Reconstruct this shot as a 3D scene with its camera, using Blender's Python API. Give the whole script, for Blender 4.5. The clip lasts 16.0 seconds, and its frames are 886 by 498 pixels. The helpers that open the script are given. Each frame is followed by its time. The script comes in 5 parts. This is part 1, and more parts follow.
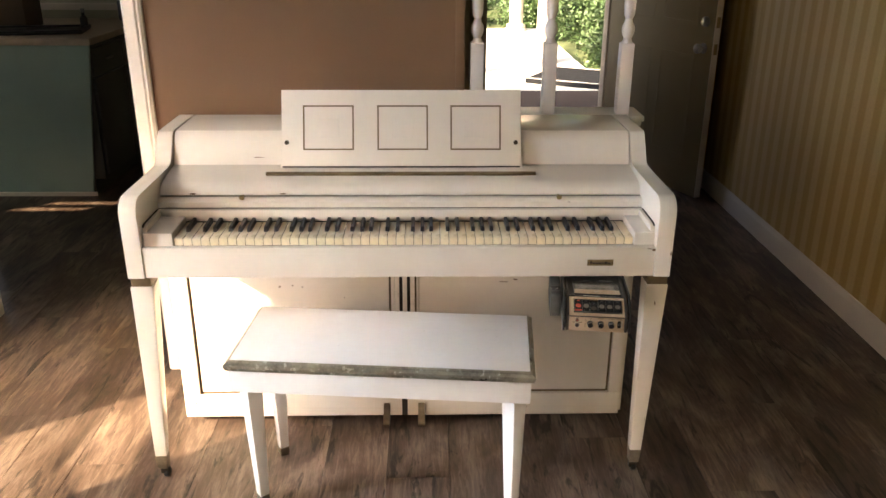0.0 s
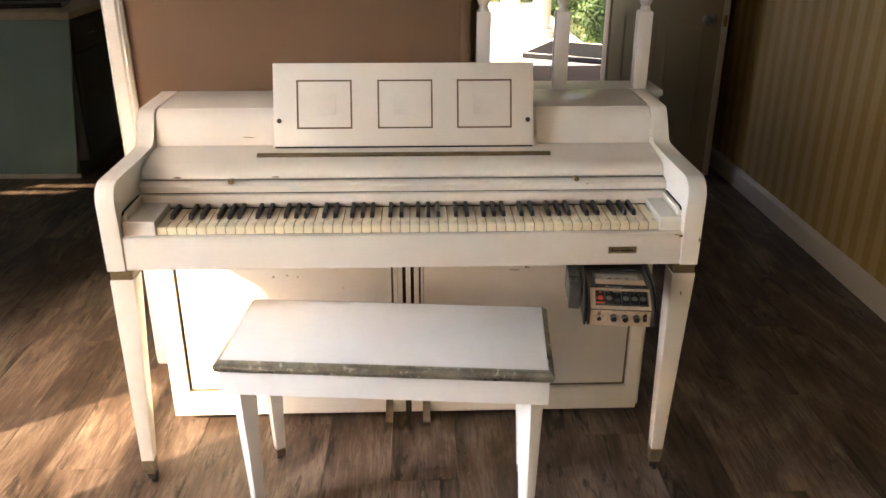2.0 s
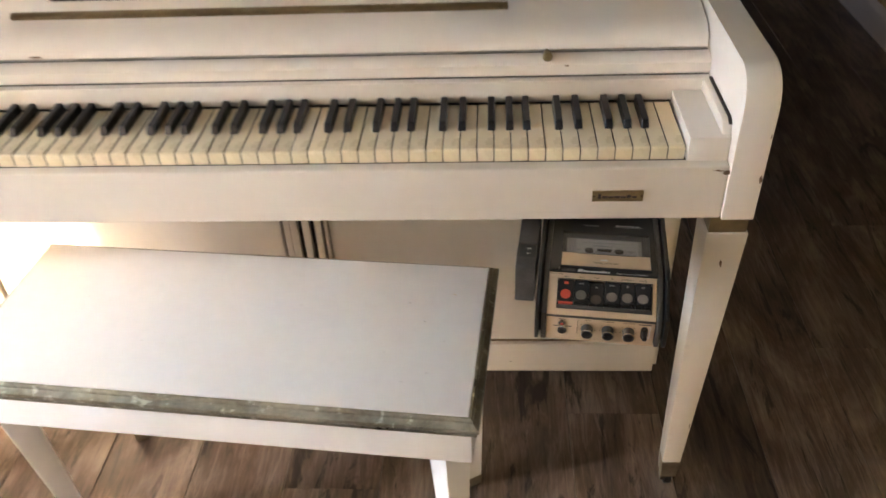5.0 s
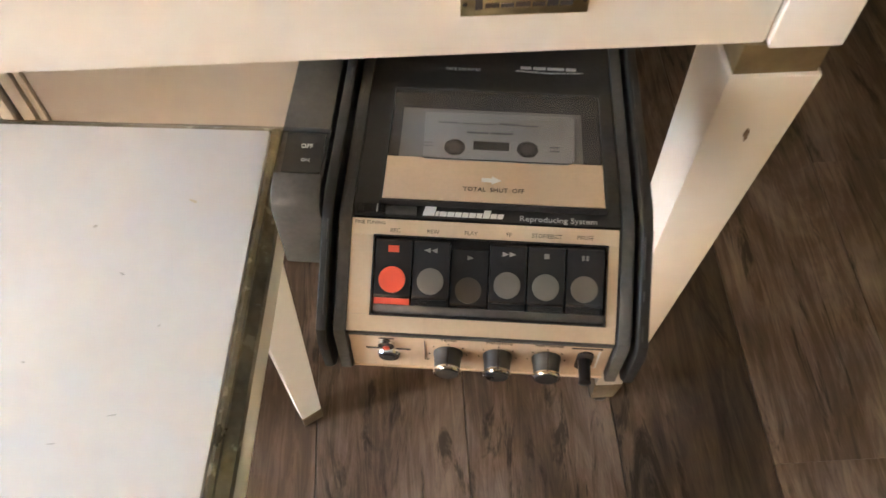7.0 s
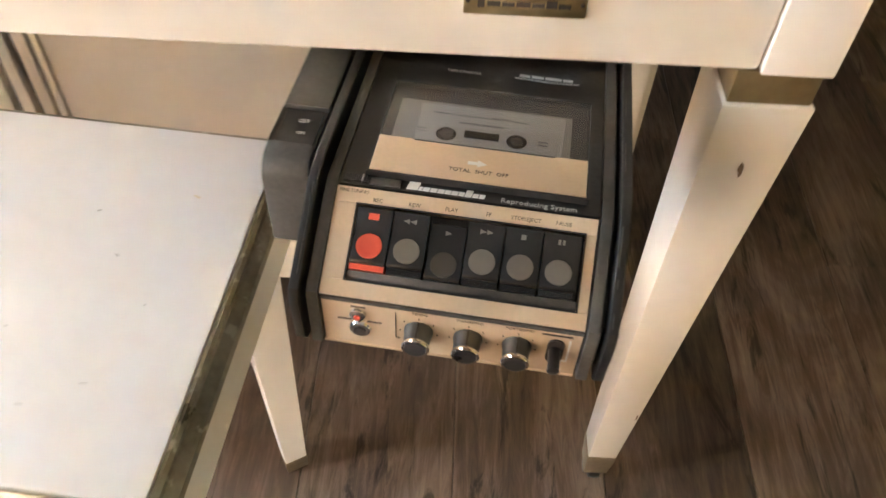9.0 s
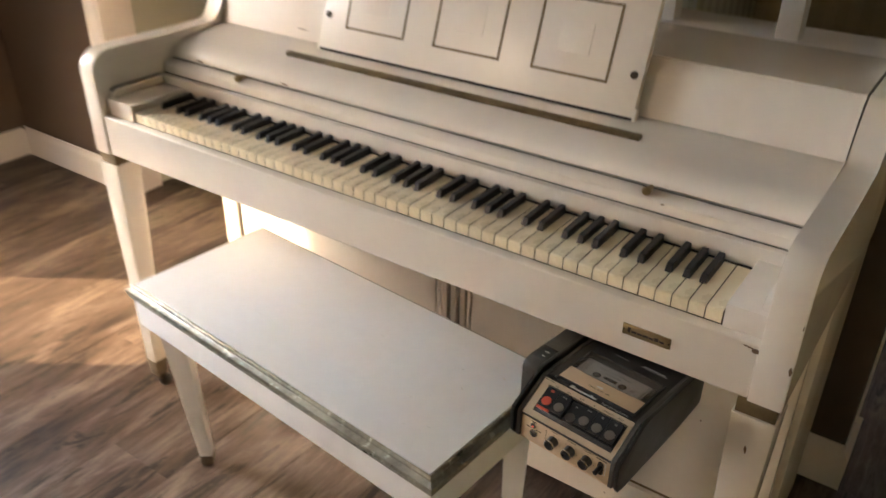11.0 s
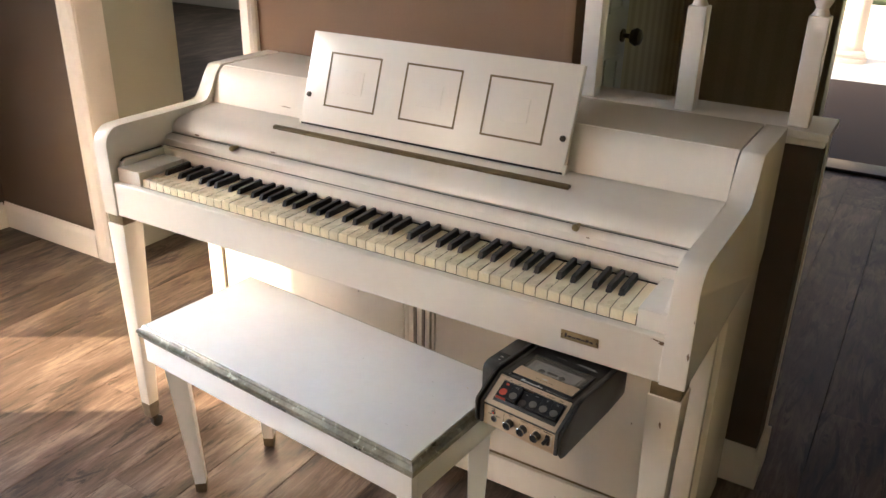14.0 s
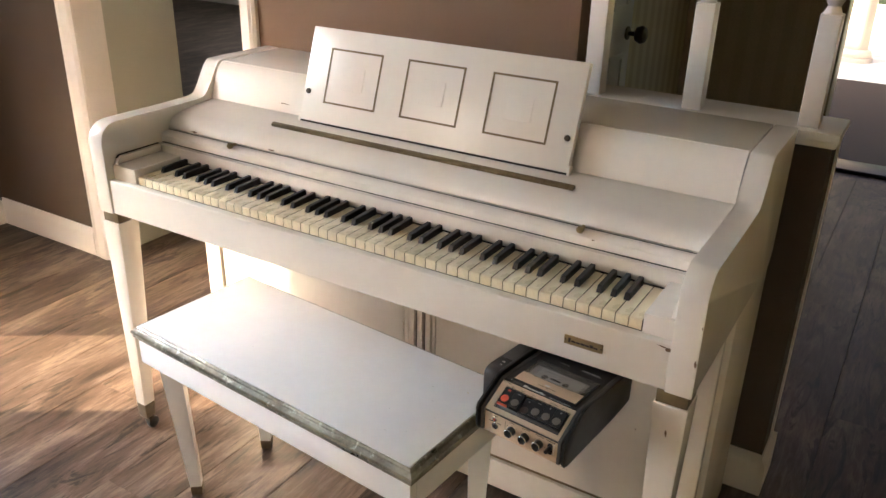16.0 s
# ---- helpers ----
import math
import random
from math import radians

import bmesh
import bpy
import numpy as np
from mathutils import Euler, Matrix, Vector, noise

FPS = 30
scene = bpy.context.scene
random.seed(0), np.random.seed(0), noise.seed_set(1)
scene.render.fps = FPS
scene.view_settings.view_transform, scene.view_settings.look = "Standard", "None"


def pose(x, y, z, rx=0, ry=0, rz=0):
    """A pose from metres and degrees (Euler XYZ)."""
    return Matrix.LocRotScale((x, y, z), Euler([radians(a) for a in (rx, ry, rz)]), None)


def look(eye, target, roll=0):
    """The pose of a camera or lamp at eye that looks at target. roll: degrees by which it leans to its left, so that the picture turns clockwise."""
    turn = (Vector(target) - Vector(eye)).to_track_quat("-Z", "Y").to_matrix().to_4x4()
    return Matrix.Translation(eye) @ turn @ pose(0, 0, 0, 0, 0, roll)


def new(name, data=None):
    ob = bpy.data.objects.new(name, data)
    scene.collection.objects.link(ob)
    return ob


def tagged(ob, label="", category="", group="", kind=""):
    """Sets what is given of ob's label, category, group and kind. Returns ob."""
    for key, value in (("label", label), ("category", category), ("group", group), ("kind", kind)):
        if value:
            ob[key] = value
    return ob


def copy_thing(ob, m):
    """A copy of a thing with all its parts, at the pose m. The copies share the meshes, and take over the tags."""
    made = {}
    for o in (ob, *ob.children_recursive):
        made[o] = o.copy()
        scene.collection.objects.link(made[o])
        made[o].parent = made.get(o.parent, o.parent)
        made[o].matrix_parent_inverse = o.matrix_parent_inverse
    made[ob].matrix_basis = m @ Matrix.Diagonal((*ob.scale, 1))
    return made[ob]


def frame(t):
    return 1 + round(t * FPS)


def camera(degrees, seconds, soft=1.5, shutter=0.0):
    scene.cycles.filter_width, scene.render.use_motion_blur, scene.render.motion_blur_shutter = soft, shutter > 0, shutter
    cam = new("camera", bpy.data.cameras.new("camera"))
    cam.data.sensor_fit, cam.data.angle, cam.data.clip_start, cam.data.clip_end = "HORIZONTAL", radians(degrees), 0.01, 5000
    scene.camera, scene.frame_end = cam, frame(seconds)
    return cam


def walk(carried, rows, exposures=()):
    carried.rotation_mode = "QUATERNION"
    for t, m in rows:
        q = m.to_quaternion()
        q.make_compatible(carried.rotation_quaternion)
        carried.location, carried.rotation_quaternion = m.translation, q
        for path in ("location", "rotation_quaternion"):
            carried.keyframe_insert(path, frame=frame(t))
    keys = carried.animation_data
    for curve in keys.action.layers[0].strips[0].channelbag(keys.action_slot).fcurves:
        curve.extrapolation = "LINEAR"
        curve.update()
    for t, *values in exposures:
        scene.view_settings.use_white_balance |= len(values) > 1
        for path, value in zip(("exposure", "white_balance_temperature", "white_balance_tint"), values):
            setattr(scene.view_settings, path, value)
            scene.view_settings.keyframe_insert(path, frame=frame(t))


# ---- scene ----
cam = camera(57.4, 16.0, shutter=0.5)
PATH = [
    (0, (0.054, -2.016, 1.54), (0.098, -0.158, 0.803), 0.3),
    (0.5, (0.046, -2.003, 1.539), (0.094, -0.146, 0.797), 0.2),
    (1, (0.02, -1.976, 1.529), (0.077, -0.125, 0.775), -0.0),
    (1.5, (-0.005, -1.939, 1.517), (0.068, -0.096, 0.744), -0.3),
    (2, (0.019, -1.839, 1.496), (0.081, -0.002, 0.708), 0.1),
    (2.5, (0.076, -1.718, 1.497), (0.091, 0.112, 0.689), 0.8),
    (3, (0.114, -1.604, 1.463), (0.062, 0.204, 0.61), 0.1),
    (3.2, (0.114, -1.537, 1.439), (0.044, 0.251, 0.546), -0.5),
    (5.3, (0.375, -0.843, 1.319), (0.26, 0.651, -0.006), -3.3),
    (5.5, (0.385, -0.765, 1.294), (0.323, 0.664, -0.104), -2.9),
    (6, (0.427, -0.622, 1.217), (0.439, 0.646, -0.33), -2.4),
    (6.5, (0.46, -0.456, 1.095), (0.505, 0.664, -0.561), -1.0),
    (7, (0.459, -0.364, 1.007), (0.521, 0.694, -0.689), 0.1),
    (7.5, (0.458, -0.312, 0.926), (0.537, 0.724, -0.783), 0.2),
    (8, (0.462, -0.301, 0.909), (0.552, 0.735, -0.799), 0.6),
    (8.2, (0.46, -0.303, 0.907), (0.568, 0.761, -0.783), 1.7),
    (10.3, (0.606, -0.768, 1.248), (0.042, 0.725, 0.043), 3.5),
    (10.5, (0.639, -0.807, 1.297), (-0.043, 0.675, 0.139), 2.8),
    (11, (0.811, -0.932, 1.362), (-0.18, 0.495, 0.37), 0.8),
    (11.5, (0.888, -1.089, 1.423), (-0.2, 0.348, 0.554), -0.1),
    (12, (0.922, -1.182, 1.436), (-0.12, 0.325, 0.634), 0.0),
    (12.5, (0.95, -1.211, 1.438), (-0.047, 0.329, 0.64), 0.4),
    (13, (0.951, -1.226, 1.44), (-0.017, 0.333, 0.645), 0.8),
    (13.5, (0.948, -1.22, 1.432), (0.01, 0.35, 0.621), 1.1),
    (14, (0.942, -1.201, 1.43), (0.011, 0.366, 0.606), 1.1),
    (14.5, (0.935, -1.175, 1.425), (0.008, 0.381, 0.578), 1.1),
    (15, (0.933, -1.17, 1.424), (0.009, 0.385, 0.571), 1.1),
    (15.5, (0.93, -1.172, 1.423), (0.002, 0.39, 0.586), 1.4),
    (16, (0.924, -1.168, 1.422), (-0.009, 0.394, 0.592), 1.4),
]
walk(cam, [(t, look(eye, target, roll)) for t, eye, target, roll in PATH],
     [(0, 2.16, 6600, 13), (3.2, 2.08, 6550, 13), (5.5, 2.45, 6650, 13), (6.2, 2.8, 6650, 13), (7, 2.98, 6650, 13), (8.2, 3.35, 6750, 13), (10.5, 2.12, 6800, 13), (11, 1.92, 6750, 13), (12, 2.1, 6500, 13), (16, 2.2, 6250, 13)])

# ---- light ----
SUN = Vector((0.72, 0.485, -0.50))
world = bpy.data.worlds.new("world")
scene.world = world
world.use_nodes = True
wn = world.node_tree.nodes
sky = wn.new("ShaderNodeTexSky")
sky.sky_type, sky.sun_disc = "NISHITA", False
sky.air_density, sky.dust_density, sky.ozone_density = 0.3, 9.0, 0.1
sky.sun_elevation, sky.sun_rotation = radians(30), radians(236)
world.node_tree.links.new(sky.outputs[0], wn["Background"].inputs[0])
wn["Background"].inputs[1].default_value = 0.145

sun = new("sun", bpy.data.lights.new("sun", "SUN"))
sun.data.energy, sun.data.angle, sun.data.color = 6.3, radians(0.7), (1.0, 0.77, 0.50)
sun.rotation_mode = "QUATERNION"
sun.rotation_quaternion = SUN.to_track_quat("-Z", "Y")


def window_light(name, at, facing, width, height, power, color=(0.86, 0.93, 1.0)):
    """An area lamp at an opening, for sky light or added fill."""
    lamp = new(name, bpy.data.lights.new(name, "AREA"))
    lamp.data.shape, lamp.data.size, lamp.data.size_y = "RECTANGLE", width, height
    lamp.data.energy, lamp.data.color = power, color
    lamp.matrix_world = look(at, Vector(at) + Vector(facing))
    return lamp


window_light("skylight_west", (-2.80, -0.78, 1.22), (0.66, -0.69, -0.28), 0.60, 1.8, 25.0, (0.47, 0.72, 1.0))
# Added warm fill from the south, not sky colour; warms the piano's right side.
window_light("warm_fill_south", (-1.85, -3.63, 1.35), (0, 1, 0), 0.7, 1.6, 3.7, (1.0, 0.66, 0.36))
# Stands at an unseen kitchen window; power raised to brighten the kitchen.
window_light("skylight_kitchen", (-4.2, 6.14, 1.5), (0, -1, 0), 1.6, 1.0, 14.0)


# ---- materials ----
def material(name, base, rough=0.5, metal=0.0, vary=0.06, scale=6.0, bump=0.05, fine=90.0, spots=None, spot_amount=0.0, coat=0.0, spread=0.0):
    """A painted or plain surface: colour that drifts at two scales, fine relief, wear spots of another colour."""
    m = bpy.data.materials.new(name)
    m.use_nodes = True
    nt = m.node_tree
    n, l = nt.nodes, nt.links
    b = n["Principled BSDF"]
    b.inputs["Roughness"].default_value, b.inputs["Metallic"].default_value = rough, metal
    b.inputs["Coat Weight"].default_value = coat
    co = n.new("ShaderNodeTexCoord")
    big, small = n.new("ShaderNodeTexNoise"), n.new("ShaderNodeTexNoise")
    big.inputs["Scale"].default_value, small.inputs["Scale"].default_value = scale, fine
    big.inputs["Detail"].default_value, small.inputs["Detail"].default_value = 5, 4
    for t in (big, small):
        l.new(co.outputs["Object"], t.inputs["Vector"])
    mix = n.new("ShaderNodeMix")
    mix.data_type = "RGBA"
    mix.inputs[6].default_value = (*[c * (1 - vary) for c in base], 1)
    mix.inputs[7].default_value = (*[min(1, c * (1 + vary)) for c in base], 1)
    add = n.new("ShaderNodeMath")
    add.operation = "MULTIPLY_ADD"
    l.new(small.outputs[0], add.inputs[0])
    add.inputs[1].default_value = 0.4
    l.new(big.outputs[0], add.inputs[2])
    sub = n.new("ShaderNodeMapRange")
    sub.inputs[1].default_value, sub.inputs[2].default_value = 0.5, 0.9
    l.new(add.outputs[0], sub.inputs[0])
    l.new(sub.outputs[0], mix.inputs[0])
    out = mix.outputs[2]
    if spots:
        wear = n.new("ShaderNodeTexNoise")
        wear.inputs["Scale"].default_value, wear.inputs["Detail"].default_value = scale * 4, 6
        l.new(co.outputs["Object"], wear.inputs["Vector"])
        ramp = n.new("ShaderNodeMapRange")
        ramp.inputs[1].default_value, ramp.inputs[2].default_value = 0.72 - spot_amount, 0.78 - spot_amount
        l.new(wear.outputs[0], ramp.inputs[0])
        over = n.new("ShaderNodeMix")
        over.data_type = "RGBA"
        l.new(ramp.outputs[0], over.inputs[0])
        l.new(out, over.inputs[6])
        over.inputs[7].default_value = (*spots, 1)
        out = over.outputs[2]
    if spread:
        info, hsv = n.new("ShaderNodeObjectInfo"), n.new("ShaderNodeHueSaturation")
        vr = n.new("ShaderNodeMapRange")
        vr.inputs[3].default_value, vr.inputs[4].default_value = 1 - spread, 1 + spread
        l.new(info.outputs["Random"], vr.inputs[0])
        l.new(vr.outputs[0], hsv.inputs["Value"])
        l.new(out, hsv.inputs["Color"])
        out = hsv.outputs[0]
    l.new(out, b.inputs["Base Color"])
    rr = n.new("ShaderNodeMapRange")
    rr.inputs[3].default_value, rr.inputs[4].default_value = max(0.03, rough - 0.08), min(1, rough + 0.08)
    l.new(big.outputs[0], rr.inputs[0])
    l.new(rr.outputs[0], b.inputs["Roughness"])
    if bump:
        bp = n.new("ShaderNodeBump")
        bp.inputs["Strength"].default_value, bp.inputs["Distance"].default_value = bump, 0.004
        l.new(small.outputs[0], bp.inputs["Height"])
        l.new(bp.outputs[0], b.inputs["Normal"])
    return m


def wood_floor():
    """Smoky brown oak boards with grain along y; each board differs."""
    m = bpy.data.materials.new("floor_boards")
    m.use_nodes = True
    n, l = m.node_tree.nodes, m.node_tree.links
    b = n["Principled BSDF"]
    co, info = n.new("ShaderNodeTexCoord"), n.new("ShaderNodeObjectInfo")
    shift = n.new("ShaderNodeVectorMath")
    shift.operation = "MULTIPLY_ADD"
    l.new(info.outputs["Random"], shift.inputs[0])
    shift.inputs[1].default_value = (37.0, 91.0, 13.0)
    l.new(co.outputs["Object"], shift.inputs[2])

    def noise_at(stretch, scale, detail=6, rough=0.6, twist=0.0):
        mp = n.new("ShaderNodeMapping")
        mp.inputs["Scale"].default_value = stretch
        l.new(shift.outputs[0], mp.inputs[0])
        t = n.new("ShaderNodeTexNoise")
        t.inputs["Scale"].default_value, t.inputs["Detail"].default_value = scale, detail
        t.inputs["Roughness"].default_value, t.inputs["Distortion"].default_value = rough, twist
        l.new(mp.outputs[0], t.inputs["Vector"])
        return t.outputs[0]

    b.inputs["Specular IOR Level"].default_value = 0.30
    cloud = noise_at((1, 0.30, 1), 7, 6, 0.62, 0.9)
    grain = noise_at((1, 0.10, 1), 70, 8, 0.72, 0.8)
    crack = noise_at((1, 0.16, 1), 17, 7, 0.68, 1.6)
    ramp = n.new("ShaderNodeValToRGB")
    e = ramp.color_ramp.elements
    e[0].position, e[0].color = 0.36, (0.020, 0.0135, 0.0105, 1)
    e[1].position, e[1].color = 0.64, (0.212, 0.158, 0.122, 1)
    mid = e.new(0.5)
    mid.color = (0.086, 0.058, 0.042, 1)
    s = n.new("ShaderNodeMath")
    s.operation = "MULTIPLY_ADD"
    l.new(grain, s.inputs[0])
    s.inputs[1].default_value = 0.42
    s2 = n.new("ShaderNodeMath")
    s2.operation = "MULTIPLY"
    l.new(cloud, s2.inputs[0])
    s2.inputs[1].default_value = 0.60
    l.new(s2.outputs[0], s.inputs[2])
    l.new(s.outputs[0], ramp.inputs[0])
    line = n.new("ShaderNodeMapRange")
    line.inputs[1].default_value, line.inputs[2].default_value = 0.375, 0.445
    line.inputs[3].default_value, line.inputs[4].default_value = 0.15, 1.0
    l.new(crack, line.inputs[0])
    dark = n.new("ShaderNodeMix")
    dark.data_type, dark.blend_type = "RGBA", "MULTIPLY"
    dark.inputs[0].default_value = 0.85
    l.new(ramp.outputs[0], dark.inputs[6])
    l.new(line.outputs[0], dark.inputs[7])
    hsv = n.new("ShaderNodeHueSaturation")
    vr = n.new("ShaderNodeMapRange")
    vr.inputs[3].default_value, vr.inputs[4].default_value = 0.80, 1.20
    l.new(info.outputs["Random"], vr.inputs[0])
    l.new(vr.outputs[0], hsv.inputs["Value"])
    l.new(dark.outputs[2], hsv.inputs["Color"])
    l.new(hsv.outputs[0], b.inputs["Base Color"])
    rr = n.new("ShaderNodeMapRange")
    rr.inputs[3].default_value, rr.inputs[4].default_value = 0.34, 0.56
    l.new(grain, rr.inputs[0])
    l.new(rr.outputs[0], b.inputs["Roughness"])
    bp = n.new("ShaderNodeBump")
    bp.inputs["Strength"].default_value, bp.inputs["Distance"].default_value = 0.25, 0.002
    l.new(grain, bp.inputs["Height"])
    l.new(bp.outputs[0], b.inputs["Normal"])
    return m


def wallpaper(name, a, c, period, axis):
    """Printed paper with soft upright stripes."""
    m = bpy.data.materials.new(name)
    m.use_nodes = True
    n, l = m.node_tree.nodes, m.node_tree.links
    b = n["Principled BSDF"]
    co = n.new("ShaderNodeTexCoord")
    xyz = n.new("ShaderNodeSeparateXYZ")
    l.new(co.outputs["Object"], xyz.inputs[0])
    s = n.new("ShaderNodeMath")
    s.operation = "MULTIPLY"
    l.new(xyz.outputs[axis], s.inputs[0])
    s.inputs[1].default_value = 2 * math.pi / period
    w = n.new("ShaderNodeMath")
    w.operation = "SINE"
    l.new(s.outputs[0], w.inputs[0])
    r = n.new("ShaderNodeMapRange")
    r.inputs[1].default_value, r.inputs[2].default_value = -0.35, 0.35
    l.new(w.outputs[0], r.inputs[0])
    t = n.new("ShaderNodeTexNoise")
    t.inputs["Scale"].default_value, t.inputs["Detail"].default_value = 140, 5
    l.new(co.outputs["Object"], t.inputs["Vector"])
    mix, grain = n.new("ShaderNodeMix"), n.new("ShaderNodeMix")
    mix.data_type = grain.data_type = "RGBA"
    mix.inputs[6].default_value, mix.inputs[7].default_value = (*a, 1), (*c, 1)
    l.new(r.outputs[0], mix.inputs[0])
    grain.blend_type = "MULTIPLY"
    grain.inputs[0].default_value = 0.35
    l.new(mix.outputs[2], grain.inputs[6])
    l.new(t.outputs[0], grain.inputs[7])
    l.new(grain.outputs[2], b.inputs["Base Color"])
    b.inputs["Roughness"].default_value = 0.55
    bp = n.new("ShaderNodeBump")
    bp.inputs["Strength"].default_value, bp.inputs["Distance"].default_value = 0.08, 0.002
    l.new(t.outputs[0], bp.inputs["Height"])
    l.new(bp.outputs[0], b.inputs["Normal"])
    return m


def glass(name, tint=(1, 1, 1), rough=0.02):
    m = bpy.data.materials.new(name)
    m.use_nodes = True
    b = m.node_tree.nodes["Principled BSDF"]
    b.inputs["Base Color"].default_value = (*tint, 1)
    b.inputs["Transmission Weight"].default_value, b.inputs["Roughness"].default_value = 1.0, rough
    b.inputs["IOR"].default_value = 1.45
    return m


PAINT = material("cream_white_paint", (0.77, 0.70, 0.61), 0.20, vary=0.03, scale=3, bump=0.025, fine=60, spots=(0.52, 0.44, 0.34), spot_amount=-0.04)
BENCH_PAINT = material("bench_white_paint", (0.91, 0.90, 0.885), 0.34, vary=0.03, scale=3, bump=0.03, fine=60)
IVORY = material("ivory_plastic", (0.82, 0.70, 0.49), 0.28, vary=0.008, scale=20, bump=0.0, spread=0.05)
EBONY = material("black_key_plastic", (0.010, 0.010, 0.012), 0.34, vary=0.2, scale=20, bump=0.02)
GILT = material("aged_gilt_paint", (0.155, 0.108, 0.05), 0.42, 0.3, vary=0.25, scale=14, bump=0.1, fine=120)
MOULD = material("worn_gilt_moulding", (0.34, 0.32, 0.255), 0.30, 0.7, vary=0.35, scale=16, bump=0.18, fine=140, spots=(0.62, 0.62, 0.52), spot_amount=0.115)
BRASS = material("tarnished_brass", (0.36, 0.27, 0.14), 0.36, 0.85, vary=0.2, scale=30, bump=0.06)
PEDAL_METAL = material("dull_pedal_brass", (0.21, 0.165, 0.11), 0.5, 0.6, vary=0.25, scale=30, bump=0.06)
DARK_BRASS = material("dark_bronze", (0.06, 0.045, 0.03), 0.38, 0.7, vary=0.25, scale=30, bump=0.05)
STEEL = material("dull_steel", (0.30, 0.29, 0.28), 0.4, 0.9, vary=0.2, scale=30, bump=0.05)
KNOB = material("grey_knob_metal", (0.105, 0.098, 0.088), 0.36, 0.6, vary=0.2, scale=40, bump=0.05)
CHROME = material("chrome", (0.72, 0.72, 0.72), 0.15, 1.0, vary=0.05, scale=30, bump=0.0)
WORN_CREAM = material("yellowed_paint", (0.80, 0.74, 0.60), 0.4, vary=0.05, bump=0.02)
WORN_GREY = material("grey_scuff_paint", (0.64, 0.63, 0.61), 0.5, vary=0.1, bump=0.02)
BARE = material("bare_brown_wood", (0.16, 0.095, 0.05), 0.6, vary=0.25, scale=60, bump=0.1)
# Near-black for seams, slots and hidden fills; their shade is put into the colour.
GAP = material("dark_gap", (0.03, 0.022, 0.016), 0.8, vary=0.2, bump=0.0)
KEY_SIDE = material("key_side_wood", (0.10, 0.065, 0.035), 0.7, vary=0.2, scale=60, bump=0.05)
FELT = material("dark_felt", (0.02, 0.014, 0.012), 0.95, vary=0.3, bump=0.2)
BOARDS = wood_floor()
SUBFLOOR = material("subfloor", (0.035, 0.022, 0.015), 0.8, vary=0.2)
TAN = material("tan_wall_paint", (0.185, 0.104, 0.054), 0.7, vary=0.03, scale=2, bump=0.12, fine=220)
BROWN = material("brown_wall_paint", (0.092, 0.060, 0.039), 0.68, vary=0.04, scale=2, bump=0.12, fine=220)
SAGE = material("sage_wall_paint", (0.46, 0.45, 0.36), 0.6, vary=0.03, scale=2, bump=0.1, fine=220)
TRIM = material("trim_white_paint", (0.76, 0.70, 0.64), 0.38, vary=0.03, scale=3, bump=0.03)
PLASTER = material("ceiling_plaster", (0.56, 0.52, 0.46), 0.85, vary=0.03, scale=3, bump=0.2, fine=160)
PAPER = wallpaper("yellow_striped_paper", (0.56, 0.37, 0.12), (0.70, 0.52, 0.24), 0.115, "Y")
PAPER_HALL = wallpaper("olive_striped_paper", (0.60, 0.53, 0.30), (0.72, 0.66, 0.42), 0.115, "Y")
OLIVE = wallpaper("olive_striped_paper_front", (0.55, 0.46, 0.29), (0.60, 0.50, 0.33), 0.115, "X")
DOOR_DARK = material("dark_green_door_paint", (0.30, 0.24, 0.135), 0.45, vary=0.06, scale=3, bump=0.05)
DOOR_GREY = material("grey_door_paint", (0.66, 0.67, 0.66), 0.4, vary=0.04, scale=3, bump=0.05)
TEAL = material("teal_cabinet_paint", (0.27, 0.375, 0.36), 0.5, vary=0.05, scale=3, bump=0.05)
CAB_DARK = material("dark_cabinet_paint", (0.055, 0.06, 0.055), 0.5, vary=0.1, scale=3, bump=0.05)
COUNTER = material("beige_laminate", (0.52, 0.42, 0.32), 0.4, vary=0.08, scale=20, bump=0.03)
BLACK = material("black_plastic", (0.019, 0.017, 0.015), 0.36, vary=0.25, scale=25, bump=0.06, fine=300, spots=(0.13, 0.12, 0.11), spot_amount=0.0)
GREY_BLACK = material("grey_black_plastic", (0.026, 0.025, 0.024), 0.36, vary=0.15, scale=25, bump=0.05, fine=300)
ALU = material("champagne_aluminium", (0.66, 0.505, 0.345), 0.38, 0.5, vary=0.06, scale=12, bump=0.04, fine=400, spots=(0.50, 0.37, 0.24), spot_amount=-0.02)
SCUFF = material("scuffed_plastic", (0.075, 0.070, 0.064), 0.5, vary=0.4, scale=120, bump=0.1)
RED = material("red_plastic", (0.63, 0.085, 0.045), 0.35, vary=0.06, scale=20, bump=0.0)
BUTTON = material("grey_button_disc", (0.21, 0.188, 0.158), 0.3, 0.5, vary=0.06, scale=20, bump=0.0)
# Darker copy of the disc: the sunken key's shade is in its colour; also spool hubs.
BUTTON_DIM = material("dim_button_disc", (0.10, 0.085, 0.07), 0.3, 0.5, vary=0.06, scale=20, bump=0.0)
INK = material("dark_ink", (0.05, 0.035, 0.025), 0.6, vary=0.05, bump=0.0)
WHITE_INK = material("white_ink", (0.75, 0.74, 0.70), 0.5, vary=0.03, bump=0.0)
GREY_INK = material("grey_ink", (0.24, 0.23, 0.21), 0.5, vary=0.03, bump=0.0)
PALE_INK = material("pale_grey_ink", (0.50, 0.49, 0.46), 0.5, vary=0.03, bump=0.0)
